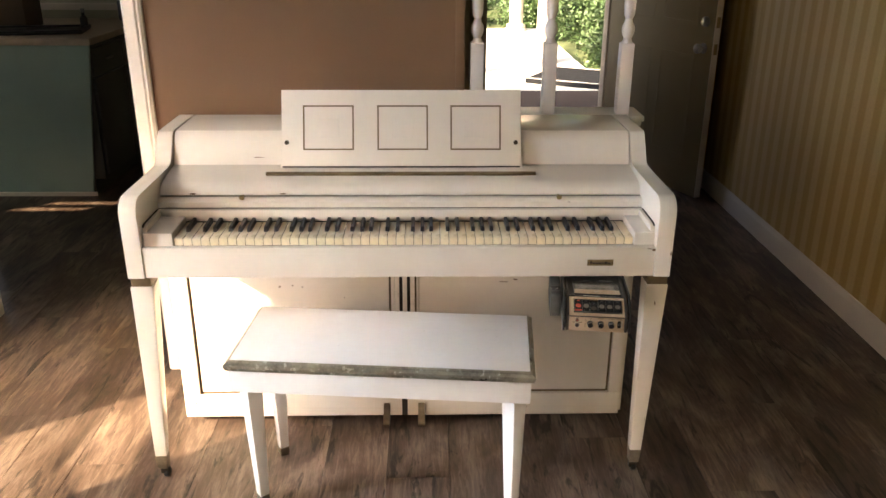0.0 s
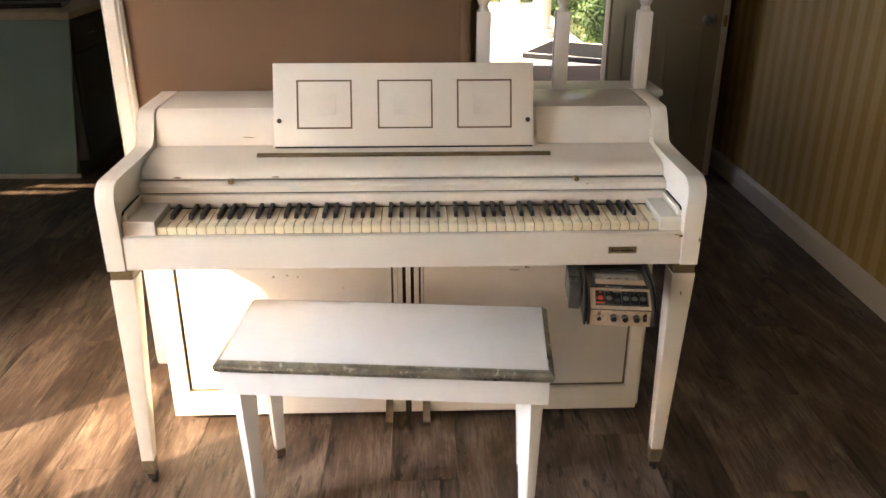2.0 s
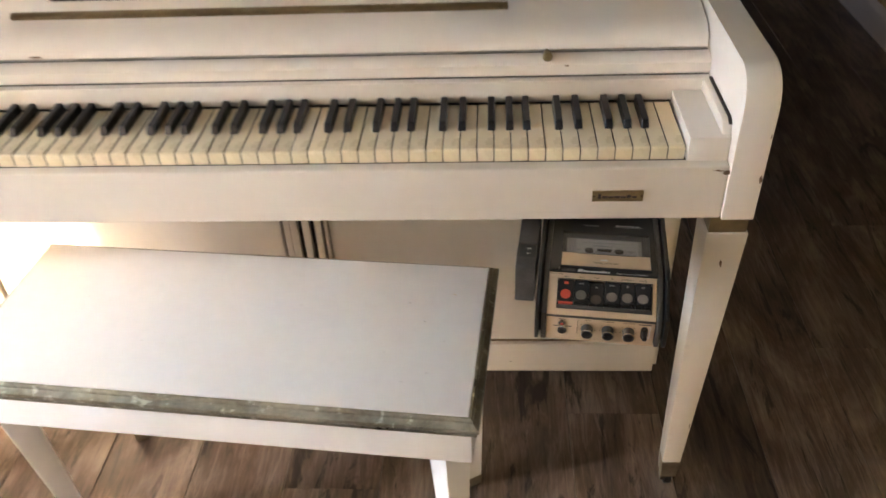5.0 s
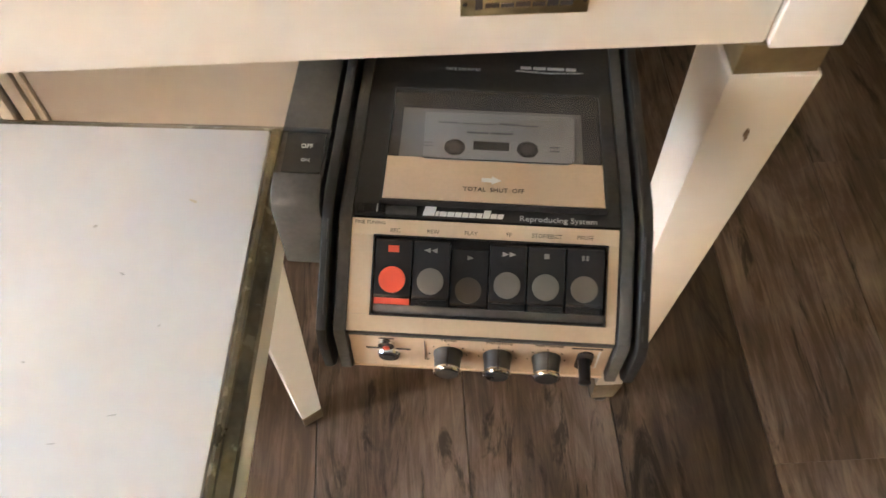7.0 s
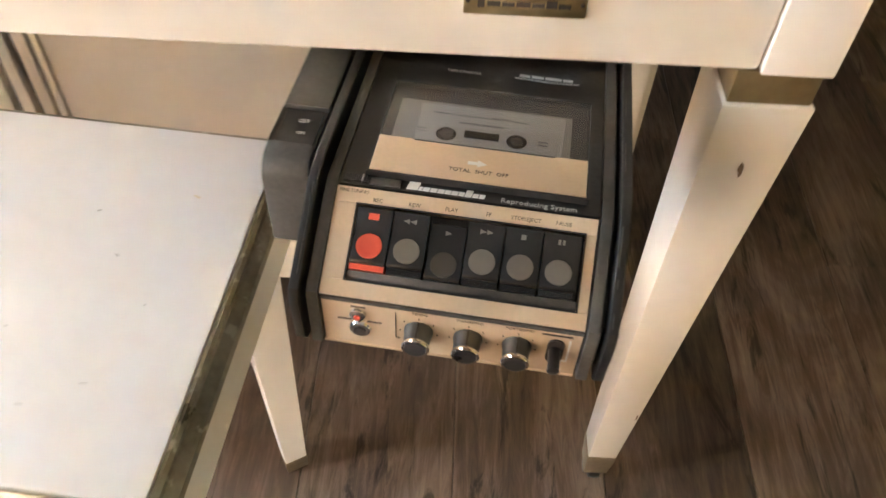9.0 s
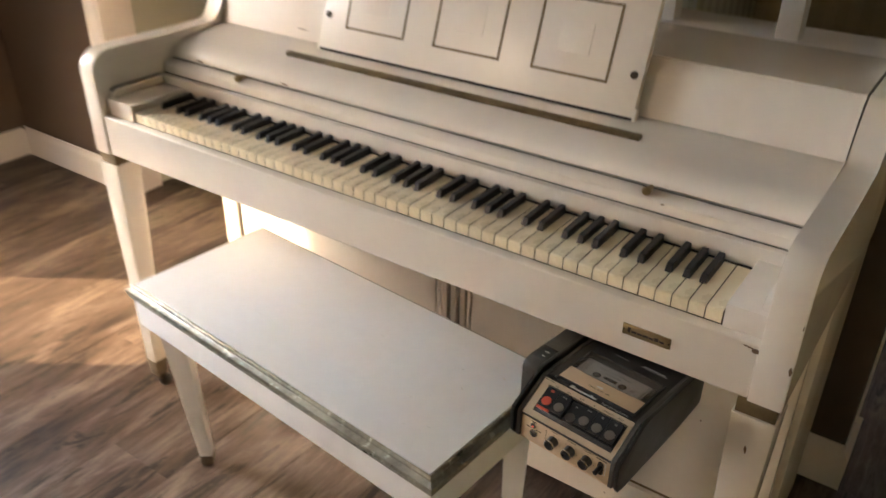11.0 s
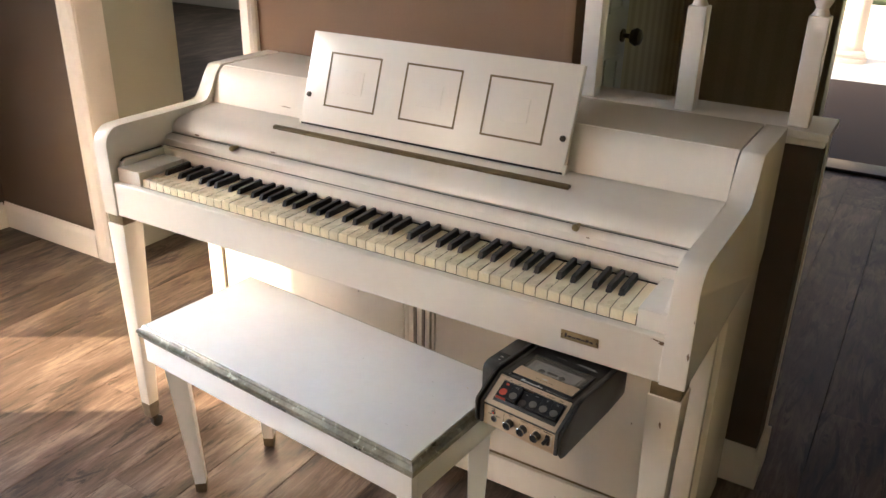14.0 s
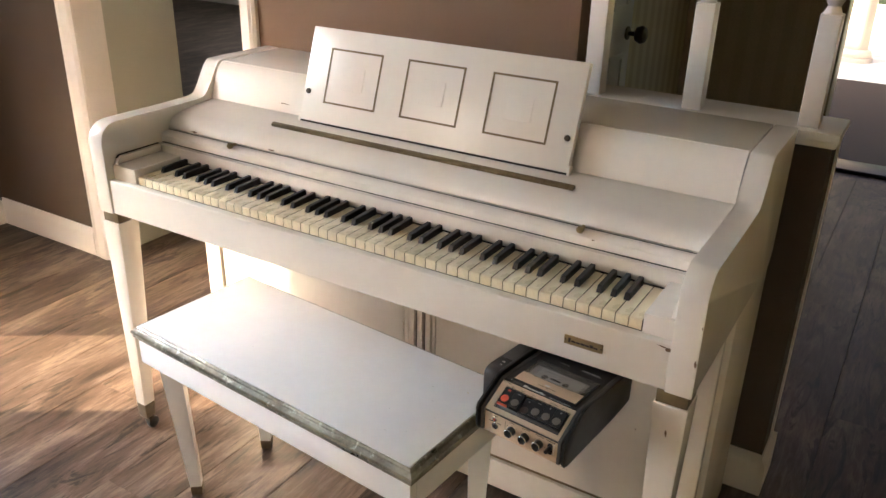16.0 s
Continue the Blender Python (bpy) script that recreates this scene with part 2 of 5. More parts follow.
# Cassette print in grey: the smoked cover's dim look is put into the colour.
DIM_INK = material("dim_cassette_ink", (0.20, 0.19, 0.18), 0.6, vary=0.1, bump=0.0)
TAPE_BAY = material("pale_bay_plastic", (0.33, 0.31, 0.29), 0.5, vary=0.06, scale=20, bump=0.0)
KEY_BLACK = material("glossy_key_plastic", (0.011, 0.0105, 0.010), 0.30, vary=0.3, scale=40, bump=0.05, fine=300, spots=(0.05, 0.047, 0.043), spot_amount=-0.02)
DUSTY = material("dusty_black_plastic", (0.070, 0.064, 0.056), 0.42, vary=0.35, scale=22, bump=0.06, fine=300, spots=(0.12, 0.11, 0.095), spot_amount=0.03)
TAPE = material("grey_cassette_shell", (0.46, 0.43, 0.395), 0.42, vary=0.04, scale=20, bump=0.0)
SMOKE = glass("smoked_window", (0.80, 0.78, 0.75), 0.04)
PANE = glass("window_glass")
CONCRETE = material("pale_concrete", (0.80, 0.79, 0.70), 0.8, vary=0.06, scale=2, bump=0.15)
STONE = material("cream_column_paint", (0.66, 0.56, 0.46), 0.6, vary=0.05, scale=3, bump=0.08)
RUBBER = material("black_rubber_mat", (0.016, 0.017, 0.020), 0.95, vary=0.25, scale=20, bump=0.5, fine=200)
RUBBER.node_tree.nodes["Principled BSDF"].inputs["Specular IOR Level"].default_value = 0.08
GROUND = material("lawn_ground", (0.10, 0.13, 0.05), 0.9, vary=0.3, scale=3, bump=0.3)
LEAF = material("shrub_leaves", (0.058, 0.105, 0.036), 0.5, vary=0.45, scale=5, bump=0.1)
BARK = material("shrub_bark", (0.10, 0.07, 0.05), 0.85, vary=0.2)


# ---- building helpers ----
def group_at(name, m=None, label="", category="", group="", kind=""):
    ob = new(name)
    if m is not None:
        ob.matrix_world = m
    return tagged(ob, label, category, group, kind)


def link_mesh(name, bm, mat, smooth=35):
    me = bpy.data.meshes.new(name)
    bmesh.ops.recalc_face_normals(bm, faces=bm.faces)
    bm.to_mesh(me)
    bm.free()
    for m in mat if isinstance(mat, (list, tuple)) else [mat]:
        me.materials.append(m)
    if smooth:
        me.polygons.foreach_set("use_smooth", [True] * len(me.polygons))
        me.set_sharp_from_angle(angle=radians(smooth))
    return new(name, me)


def part(name, bm, mat, parent, label=""):
    ob = link_mesh(name, bm, mat)
    ob.parent = parent
    if label:
        ob["label"] = label
    return ob


def thing(name, bm, mat, label, category, group="", kind=""):
    return tagged(link_mesh(name, bm, mat), label, category, group, kind)


def box(x0, x1, y0, y1, z0, z1, bevel=0.0, bm=None, segs=2):
    bm = bm or bmesh.new()
    got = bmesh.ops.create_cube(bm, size=1)["verts"]
    c = Vector(((x0 + x1) / 2, (y0 + y1) / 2, (z0 + z1) / 2))
    for v in got:
        v.co = Vector((v.co.x * (x1 - x0), v.co.y * (y1 - y0), v.co.z * (z1 - z0))) + c
    if bevel:
        edges = list({e for v in got for e in v.link_edges})
        bmesh.ops.bevel(bm, geom=edges, offset=bevel, segments=segs, profile=0.6, affect="EDGES")
    return bm


def prism(points, a0, a1, axis="x", bevel=0.0, bm=None):
    """A profile pulled along an axis. For x the profile is (y, z), for y (x, z), for z (x, y)."""
    bm = bm or bmesh.new()
    put = {"x": lambda p, a: (a, p[0], p[1]), "y": lambda p, a: (p[0], a, p[1]), "z": lambda p, a: (p[0], p[1], a)}[axis]
    lo, hi = [bm.verts.new(put(p, a0)) for p in points], [bm.verts.new(put(p, a1)) for p in points]
    k = len(points)
    caps = [bm.faces.new(lo[::-1]), bm.faces.new(hi)]
    for i in range(k):
        bm.faces.new((lo[i], lo[(i + 1) % k], hi[(i + 1) % k], hi[i]))
    if bevel:
        edges = list({e for f in caps for e in f.edges})
        bmesh.ops.bevel(bm, geom=edges, offset=bevel, segments=2, profile=0.6, affect="EDGES")
    return bm


def lathe(profile, segs=20, bm=None, at=(0, 0, 0), axis="z"):
    """Radii and heights turned round an axis."""
    bm = bm or bmesh.new()
    rings = []
    for r, h in profile:
        ring = []
        for i in range(segs):
            a = 2 * math.pi * i / segs
            p = {"z": (r * math.cos(a), r * math.sin(a), h), "y": (r * math.cos(a), h, r * math.sin(a)), "x": (h, r * math.cos(a), r * math.sin(a))}[axis]
            ring.append(bm.verts.new(Vector(p) + Vector(at)))
        rings.append(ring)
    for a, b in zip(rings, rings[1:]):
        for i in range(segs):
            bm.faces.new((a[i], a[(i + 1) % segs], b[(i + 1) % segs], b[i]))
    bm.faces.new(rings[0][::-1])
    bm.faces.new(rings[-1])
    return bm


def taper(c0, w0, z0, c1, w1, z1, bevel=0.002, turn=0.0):
    """A square leg between two levels: centre and width at each, turned about its own axis."""
    ca, sa = math.cos(radians(turn)), math.sin(radians(turn))
    bm = bmesh.new()
    vs = []
    for (cx, cy), w, z in ((c0, w0, z0), (c1, w1, z1)):
        vs.append([bm.verts.new((cx + (sx * ca - sy * sa) * w / 2, cy + (sx * sa + sy * ca) * w / 2, z)) for sx, sy in ((-1, -1), (1, -1), (1, 1), (-1, 1))])
    bm.faces.new(vs[0][::-1])
    bm.faces.new(vs[1])
    for i in range(4):
        bm.faces.new((vs[0][i], vs[0][(i + 1) % 4], vs[1][(i + 1) % 4], vs[1][i]))
    bmesh.ops.bevel(bm, geom=bm.edges[:], offset=bevel, segments=2, profile=0.6, affect="EDGES")
    return bm


def arc(cx, cy, r, a0, a1, k=6):
    return [(cx + r * math.cos(radians(a0 + (a1 - a0) * i / k)), cy + r * math.sin(radians(a0 + (a1 - a0) * i / k))) for i in range(k + 1)]


def ring_frame(x0, x1, z0, z1, w, y0, y1):
    """A thin square outline in the xz plane."""
    bm = box(x0, x1, y0, y1, z1 - w, z1)
    box(x0, x1, y0, y1, z0, z0 + w, bm=bm)
    box(x0, x0 + w, y0, y1, z0 + w, z1 - w, bm=bm)
    box(x1 - w, x1, y0, y1, z0 + w, z1 - w, bm=bm)
    return bm


def lettering(name, words, size, m, mat, parent, align="CENTER"):
    """Printed words, lying in the local xy plane of m, as a thin mesh."""
    cu = bpy.data.curves.new(name, "FONT")
    cu.body, cu.size, cu.align_x, cu.align_y, cu.extrude = words, size, align, "CENTER", 0.00012
    cu.resolution_u = 2
    tmp = bpy.data.objects.new(name, cu)
    me = bpy.data.meshes.new_from_object(tmp)
    bpy.data.objects.remove(tmp)
    bpy.data.curves.remove(cu)
    me.materials.clear()
    me.materials.append(mat)
    ob = new(name, me)
    ob.parent = parent
    ob.matrix_local = m
    return ob


# ---- setting ----
CEIL = 2.44
XW, XE, YS, YN = -2.43, 1.845, -3.6, 3.62
WALL_Y0, WALL_Y1 = 0.675, 0.79


def wall(name, bm, mat, label):
    return thing(name, bm, mat, label, "wall", kind="structure")


def plank_mesh():
    bm = box(-0.0957, 0.0957, -0.606, 0.606, -0.008, 0.0)
    top = [e for e in bm.edges if all(v.co.z > -0.001 for v in e.verts) and abs(e.verts[0].co.x - e.verts[1].co.x) < 1e-4]
    bmesh.ops.bevel(bm, geom=top, offset=0.0012, segments=1, affect="EDGES")
    me = bpy.data.meshes.new("plank")
    bm.to_mesh(me)
    bm.free()
    me.materials.append(BOARDS)
    return me


floor = thing("floor", box(-9.0, 2.0, -3.8, 6.3, -0.12, -0.009), SUBFLOOR, "smoky brown wood plank floor with dark grain", "floor", kind="structure")

# side wall on the west, with a tall narrow window towards the sun
bm = box(XW - 0.15, XW, YS, -1.14, 0, CEIL)
box(XW - 0.15, XW, -0.50, WALL_Y0, 0, CEIL, bm=bm)
box(XW - 0.15, XW, -1.14, -0.50, 0, 0.22, bm=bm)
box(XW - 0.15, XW, -1.14, -0.50, 2.1, CEIL, bm=bm)
wall("wall_west", bm, BROWN, "brown painted wall beside a tall window")
bm = box(XW - 0.15, -2.25, YS - 0.15, YS, 0, CEIL)
box(-1.45, XE + 0.15, YS - 0.15, YS, 0, CEIL, bm=bm)
box(-2.25, -1.45, YS - 0.15, YS, 0, 0.5, bm=bm)
box(-2.25, -1.45, YS - 0.15, YS, 2.2, CEIL, bm=bm)
wall("wall_south", bm, TAN, "tan painted wall with a sash window")
wall("wall_east", box(XE, XE + 0.15, YS, YN, 0, CEIL), PAPER, "yellow striped wallpaper on the long wall")
# wall behind the piano: brown part, doorway, tan part, half wall
bm = box(XW - 0.15, -1.737, WALL_Y0, WALL_Y1 - 0.002, 0, CEIL)
box(-1.737, -0.890, WALL_Y0, WALL_Y1, 2.1, CEIL, bm=bm)
wall("wall_north_brown", bm, BROWN, "brown painted wall beside a cased doorway")
wall("wall_sage_return", box(-1.95, -1.745, WALL_Y1 + 0.002, 1.14, 0, CEIL), SAGE, "sage green wall return past the doorway")
wall("wall_north_tan", box(-0.890, 0.155, WALL_Y0, WALL_Y1, 0, CEIL), TAN, "tan painted wall behind the piano")
wall("wall_half", box(0.187, 0.778, WALL_Y0, WALL_Y1, 0, 0.92), BROWN, "brown painted half wall under the spindles")
wall("wall_hall_west", box(-0.47, -0.35, WALL_Y1 + 0.002, 2.02, 0, CEIL), PAPER_HALL, "olive striped wallpaper in the entry hall")
bm = box(-0.47, -0.35, 2.53, YN, 0, CEIL)
box(-0.47, -0.35, 2.02, 2.53, 2.05, CEIL, bm=bm)
wall("wall_hall_west_end", bm, PAPER_HALL, "olive striped wallpaper beside the closet door")
bm = box(-0.47, 0.44, YN, YN + 0.15, 0, CEIL)
box(1.34, XE + 0.15, YN, YN + 0.15, 0, CEIL, bm=bm)
box(0.44, 1.34, YN, YN + 0.15, 2.08, CEIL, bm=bm)
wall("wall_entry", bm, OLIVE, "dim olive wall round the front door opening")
bm = box(-9.0, -5.0, 6.15, 6.3, 0, CEIL)
box(-3.4, -3.2, 6.15, 6.3, 0, CEIL, bm=bm)
box(-5.0, -3.4, 6.15, 6.3, 0, 1.0, bm=bm)
box(-5.0, -3.4, 6.15, 6.3, 2.0, CEIL, bm=bm)
wall("wall_kitchen_far", bm, SAGE, "sage green wall at the far end of the kitchen")
bm = box(-3.35, -3.2, 4.05, 6.149, 0, CEIL)
box(-3.35, -0.475, 3.9, 4.049, 0, CEIL, bm=bm)
wall("wall_kitchen_north", bm, SAGE, "sage green wall behind the kitchen cabinets")
thing("trim_kitchen_ledge", box(-3.19, -0.63, 3.872, 3.8995, 1.00, 1.045, 0.004), TRIM, "white ledge along the kitchen wall", "trim", kind="structure")
wall("wall_kitchen_east", box(-0.62, -0.472, WALL_Y1 + 0.002, 3.899, 0, CEIL), SAGE, "sage green kitchen wall")
wall("wall_kitchen_west", box(-9.15, -9.0, 0.9, 6.3, 0, CEIL), SAGE, "sage green kitchen wall")
bm = box(-9.15, -4.75, 0.9, 1.05, 0, CEIL)
box(-4.10, -1.952, 0.9, 1.05, 0, CEIL, bm=bm)
box(-4.75, -4.10, 0.9, 1.05, 0, 1.45, bm=bm)
box(-4.75, -4.10, 0.9, 1.05, 1.80, CEIL, bm=bm)
wall("wall_kitchen_south", bm, SAGE, "sage green kitchen wall")
bm = box(XW - 0.15, XE + 0.15, YS - 0.15, 0.9, CEIL, CEIL + 0.12)
box(-9.15, XE + 0.15, 0.9, 3.77, CEIL, CEIL + 0.12, bm=bm)
box(-9.15, -0.45, 3.77, 4.05, CEIL, CEIL + 0.12, bm=bm)
box(-9.15, -3.2, 4.05, 6.3, CEIL, CEIL + 0.12, bm=bm)
thing("ceiling", bm, PLASTER, "white plaster ceiling", "ceiling", kind="structure")

BB = [(0, 0), (0.015, 0), (0.015, 0.085), (0.011, 0.098), (0.006, 0.104), (0.004, 0.115), (0, 0.115)]


def baseboard(x0, y0, x1, y1, nx, ny, label="white painted baseboard"):
    """A skirting board from one floor point to another; (nx, ny) points into the room."""
    bm = bmesh.new()
    ends = []
    for x, y in ((x0, y0), (x1, y1)):
        ends.append([bm.verts.new((x + nx * d, y + ny * d, z)) for d, z in BB])
    for i in range(len(BB)):
        j = (i + 1) % len(BB)
        bm.faces.new((ends[0][i], ends[0][j], ends[1][j], ends[1][i]))
    bm.faces.new(ends[0])
    bm.faces.new(ends[1][::-1])
    return thing("baseboard", bm, TRIM, label, "baseboard", kind="structure")


baseboard(XW + 0.001, -3.5, XW + 0.001, WALL_Y0 - 0.016, 1, 0)
baseboard(XW, WALL_Y0 - 0.001, -1.810, WALL_Y0 - 0.001, 0, -1)
baseboard(XE - 0.001, YS, XE - 0.001, YN, -1, 0)
baseboard(-0.835, WALL_Y0 - 0.001, 0.780, WALL_Y0 - 0.001, 0, -1)
baseboard(0.779, WALL_Y0 - 0.016, 0.779, WALL_Y1 + 0.014, 1, 0)
baseboard(0.794, WALL_Y1 + 0.001, -0.33, WALL_Y1 + 0.001, 0, 1)
baseboard(-0.349, WALL_Y1 + 0.02, -0.349, 1.94, 1, 0)
baseboard(-0.349, 2.61, -0.349, YN - 0.016, 1, 0)
baseboard(-0.33, YN - 0.001, 0.35, YN - 0.001, 0, -1)
baseboard(1.43, YN - 0.001, XE - 0.02, YN - 0.001, 0, -1)
baseboard(-9.0, 6.149, -3.36, 6.149, 0, -1)


# cased doorway into the kitchen
trim_l = group_at("trim_doorway", None, "white moulded casing round the kitchen doorway", "trim", kind="structure")
CAS = [(0, 0), (0, -0.012), (0.012, -0.02), (0.022, -0.014), (0.030, -0.02), (0.072, -0.02), (0.086, -0.010), (0.086, 0)]
part("casing", prism([(-1.808 + a, WALL_Y0 + b) for a, b in CAS], 0, 2.16, "z"), TRIM, trim_l)
part("casing", prism([(-0.841 - a * 0.75, WALL_Y0 + b) for a, b in CAS], 0, 2.16, "z"), TRIM, trim_l)
part("casing_head", prism([(WALL_Y0 + b, 2.17 - a) for a, b in CAS], -1.810, -0.839, "x"), TRIM, trim_l)
part("jamb", box(-1.7365, -1.720, WALL_Y0 - 0.001, WALL_Y1 + 0.001, 0, 2.09, 0.002), TRIM, trim_l)
part("jamb", box(-0.9085, -0.8905, WALL_Y0 - 0.001, WALL_Y1 + 0.001, 0, 2.09, 0.002), TRIM, trim_l)
# end board of the tan wall and the cap of the half wall
thing("trim_wall_end", box(0.1555, 0.186, WALL_Y0 - 0.003, WALL_Y1 + 0.003, 0, CEIL, 0.003), TAN, "tan painted end board of the wall", "trim", kind="structure")
bm = box(0.1865, 0.791, WALL_Y0 - 0.022, WALL_Y1 + 0.022, 0.938, 0.957, 0.005)
box(0.1867, 0.785, WALL_Y0 - 0.010, WALL_Y1 + 0.010, 0.921, 0.9375, 0.004, bm=bm)
thing("trim_half_wall_cap", bm, TRIM, "white moulded cap board on the half wall", "trim", kind="structure")
thing("trim_half_wall_corner", box(0.7785, 0.784, WALL_Y1 - 0.022, WALL_Y1 + 0.004, 0.116, 0.92, 0.002), TRIM, "cream end strip on the half wall", "trim", kind="structure")


def spindle():
    """A turned post: square foot, turned middle, square head."""
    post = group_at("spindle_post", pose(0, 0, 0.957), "white turned wooden spindle post on the half wall", "spindle", "spindles on the half wall")
    part("square_foot", taper((0, 0), 0.043, 0.0005, (0, 0), 0.043, 0.235, 0.003), TRIM, post)
    prof = [(0.019, 0.234), (0.015, 0.243), (0.0125, 0.25), (0.0185, 0.262), (0.0215, 0.275), (0.0195, 0.29), (0.013, 0.303), (0.011, 0.312), (0.016, 0.322), (0.0185, 0.34),
            (0.0205, 0.42), (0.0215, 0.52), (0.0195, 0.66), (0.015, 0.80), (0.013, 0.86), (0.018, 0.872), (0.021, 0.885), (0.015, 0.90), (0.0125, 0.91), (0.019, 0.925)]
    part("turning", lathe(prof, 18), TRIM, post)
    part("square_head", taper((0, 0), 0.040, 0.924, (0, 0), 0.040, 1.4825, 0.003), TRIM, post)
    return post


first = spindle()
first.matrix_world = pose(0.227, 0.700, 0.957)
copy_thing(first, pose(0.469, 0.699, 0.957))
copy_thing(first, pose(0.721, 0.698, 0.957))


# ---- front door, porch and garden ----
def front_door():
    d = group_at("front_door", pose(1.345, YN - 0.01, 0.0, 0, 0, -66.8), "dark painted front door standing open into the hall", "door")
    part("leaf", box(0.0, 1.00, -0.044, 0.0, 0.012, 2.05, 0.003), DOOR_DARK, d)
    for z0, z1 in ((0.22, 0.85), (1.02, 1.9)):
        for x0, x1 in ((0.13, 0.46), (0.54, 0.86)):
            part("panel", ring_frame(x0, x1, z0, z1, 0.022, -0.0465, -0.0435), DOOR_DARK, d)
    part("edge_strip", box(1.0005, 1.003, -0.044, 0.0, 0.012, 2.05), TRIM, d, "pale bare door edge")
    lock = part("deadbolt", lathe([(0.012, -0.062), (0.028, -0.058), (0.030, -0.046), (0.030, -0.0445)], 18, at=(0.93, 0, 1.05), axis="y"), STEEL, d)
    part("latch_plate", box(1.0032, 1.0045, -0.035, -0.010, 0.87, 0.93), BRASS, d)
    knob = part("door_handle", lathe([(0.010, -0.105), (0.024, -0.100), (0.029, -0.088), (0.024, -0.072), (0.011, -0.066), (0.011, -0.052), (0.031, -0.048), (0.031, -0.0445)], 18, at=(0.93, 0, 0.90), axis="y"), STEEL, d)
    part("bolt_plate", box(1.0032, 1.0045, -0.035, -0.010, 1.02, 1.08), BRASS, d)
    return d


front_door()
fr = group_at("door_frame", None, "dark front door frame with a metal sill", "door frame", kind="structure")
part("jamb", box(0.4405, 0.475, YN - 0.02, YN + 0.17, 0, 2.0795, 0.003), DOOR_DARK, fr)
part("jamb", box(1.305, 1.3395, YN + 0.03, YN + 0.17, 0, 2.0795, 0.003), STONE, fr)
part("head", box(0.4755, 1.3045, YN - 0.02, YN + 0.17, 2.05, 2.0795, 0.003), DOOR_DARK, fr)
part("casing", box(0.36, 0.4400, YN - 0.018, YN - 0.0005, 0, 2.15, 0.004), DOOR_DARK, fr)
part("casing", box(1.3405, 1.42, YN - 0.018, YN - 0.0005, 0, 2.15, 0.004), DOOR_DARK, fr)
part("sill", box(0.476, 1.304, YN + 0.0, YN + 0.19, 0.001, 0.022, 0.004), BLACK, fr, "black door sill")

thing("porch", box(-6.0, 1.98, 3.79, 11.9, -0.16, -0.012, 0.004), CONCRETE, "pale concrete porch floor", "porch", kind="structure")
for y in (5.5, 7.6, 9.7):
    thing("porch_joint", box(-6.0, 1.97, y, y + 0.012, -0.0118, -0.0100), SUBFLOOR, "dark joint in the concrete porch", "joint", "joints in the porch", kind="structure")
thing("ground", box(-60, 60, 3.9, 120, -0.6, -0.42), GROUND, "green lawn round the porch", "ground", kind="structure")


def porch_column(x, y):
    c = group_at("porch_column", pose(x, y, -0.012), "round cream porch column on a stepped base", "column", "columns along the porch")
    bm = lathe([(0.17, 0.0), (0.17, 0.04), (0.15, 0.045), (0.155, 0.075), (0.14, 0.10), (0.115, 0.11)], 24)
    part("base", bm, STONE, c)
    part("shaft", lathe([(0.112, 0.10), (0.105, 0.9), (0.092, 2.55)], 24), STONE, c)
    part("capital", lathe([(0.10, 2.5), (0.13, 2.56), (0.15, 2.6), (0.15, 2.631)], 24), STONE, c)
    return c


col = porch_column(1.55, 8.25)
copy_thing(col, pose(1.55, 11.6, -0.012))
copy_thing(col, pose(0.25, 8.25 - 1.0, -0.012))
mat_ob = group_at("door_mat", pose(1.72, 6.95, -0.011, 0, 0, -28), "black ribbed rubber door mat with a pale rim on the porch", "mat")
part("mat_base", box(-0.42, 0.9, -0.45, 0.45, 0.0, 0.055, 0.006), RUBBER, mat_ob)
part("mat_rim", ring_frame(-0.42, 0.9, -0.45, 0.45, 0.02, 0, 0.004), TRIM, mat_ob).matrix_local = Matrix(((1, 0, 0, 0), (0, 0, 1, 0), (0, 1, 0, 0.0545), (0, 0, 0, 1)))


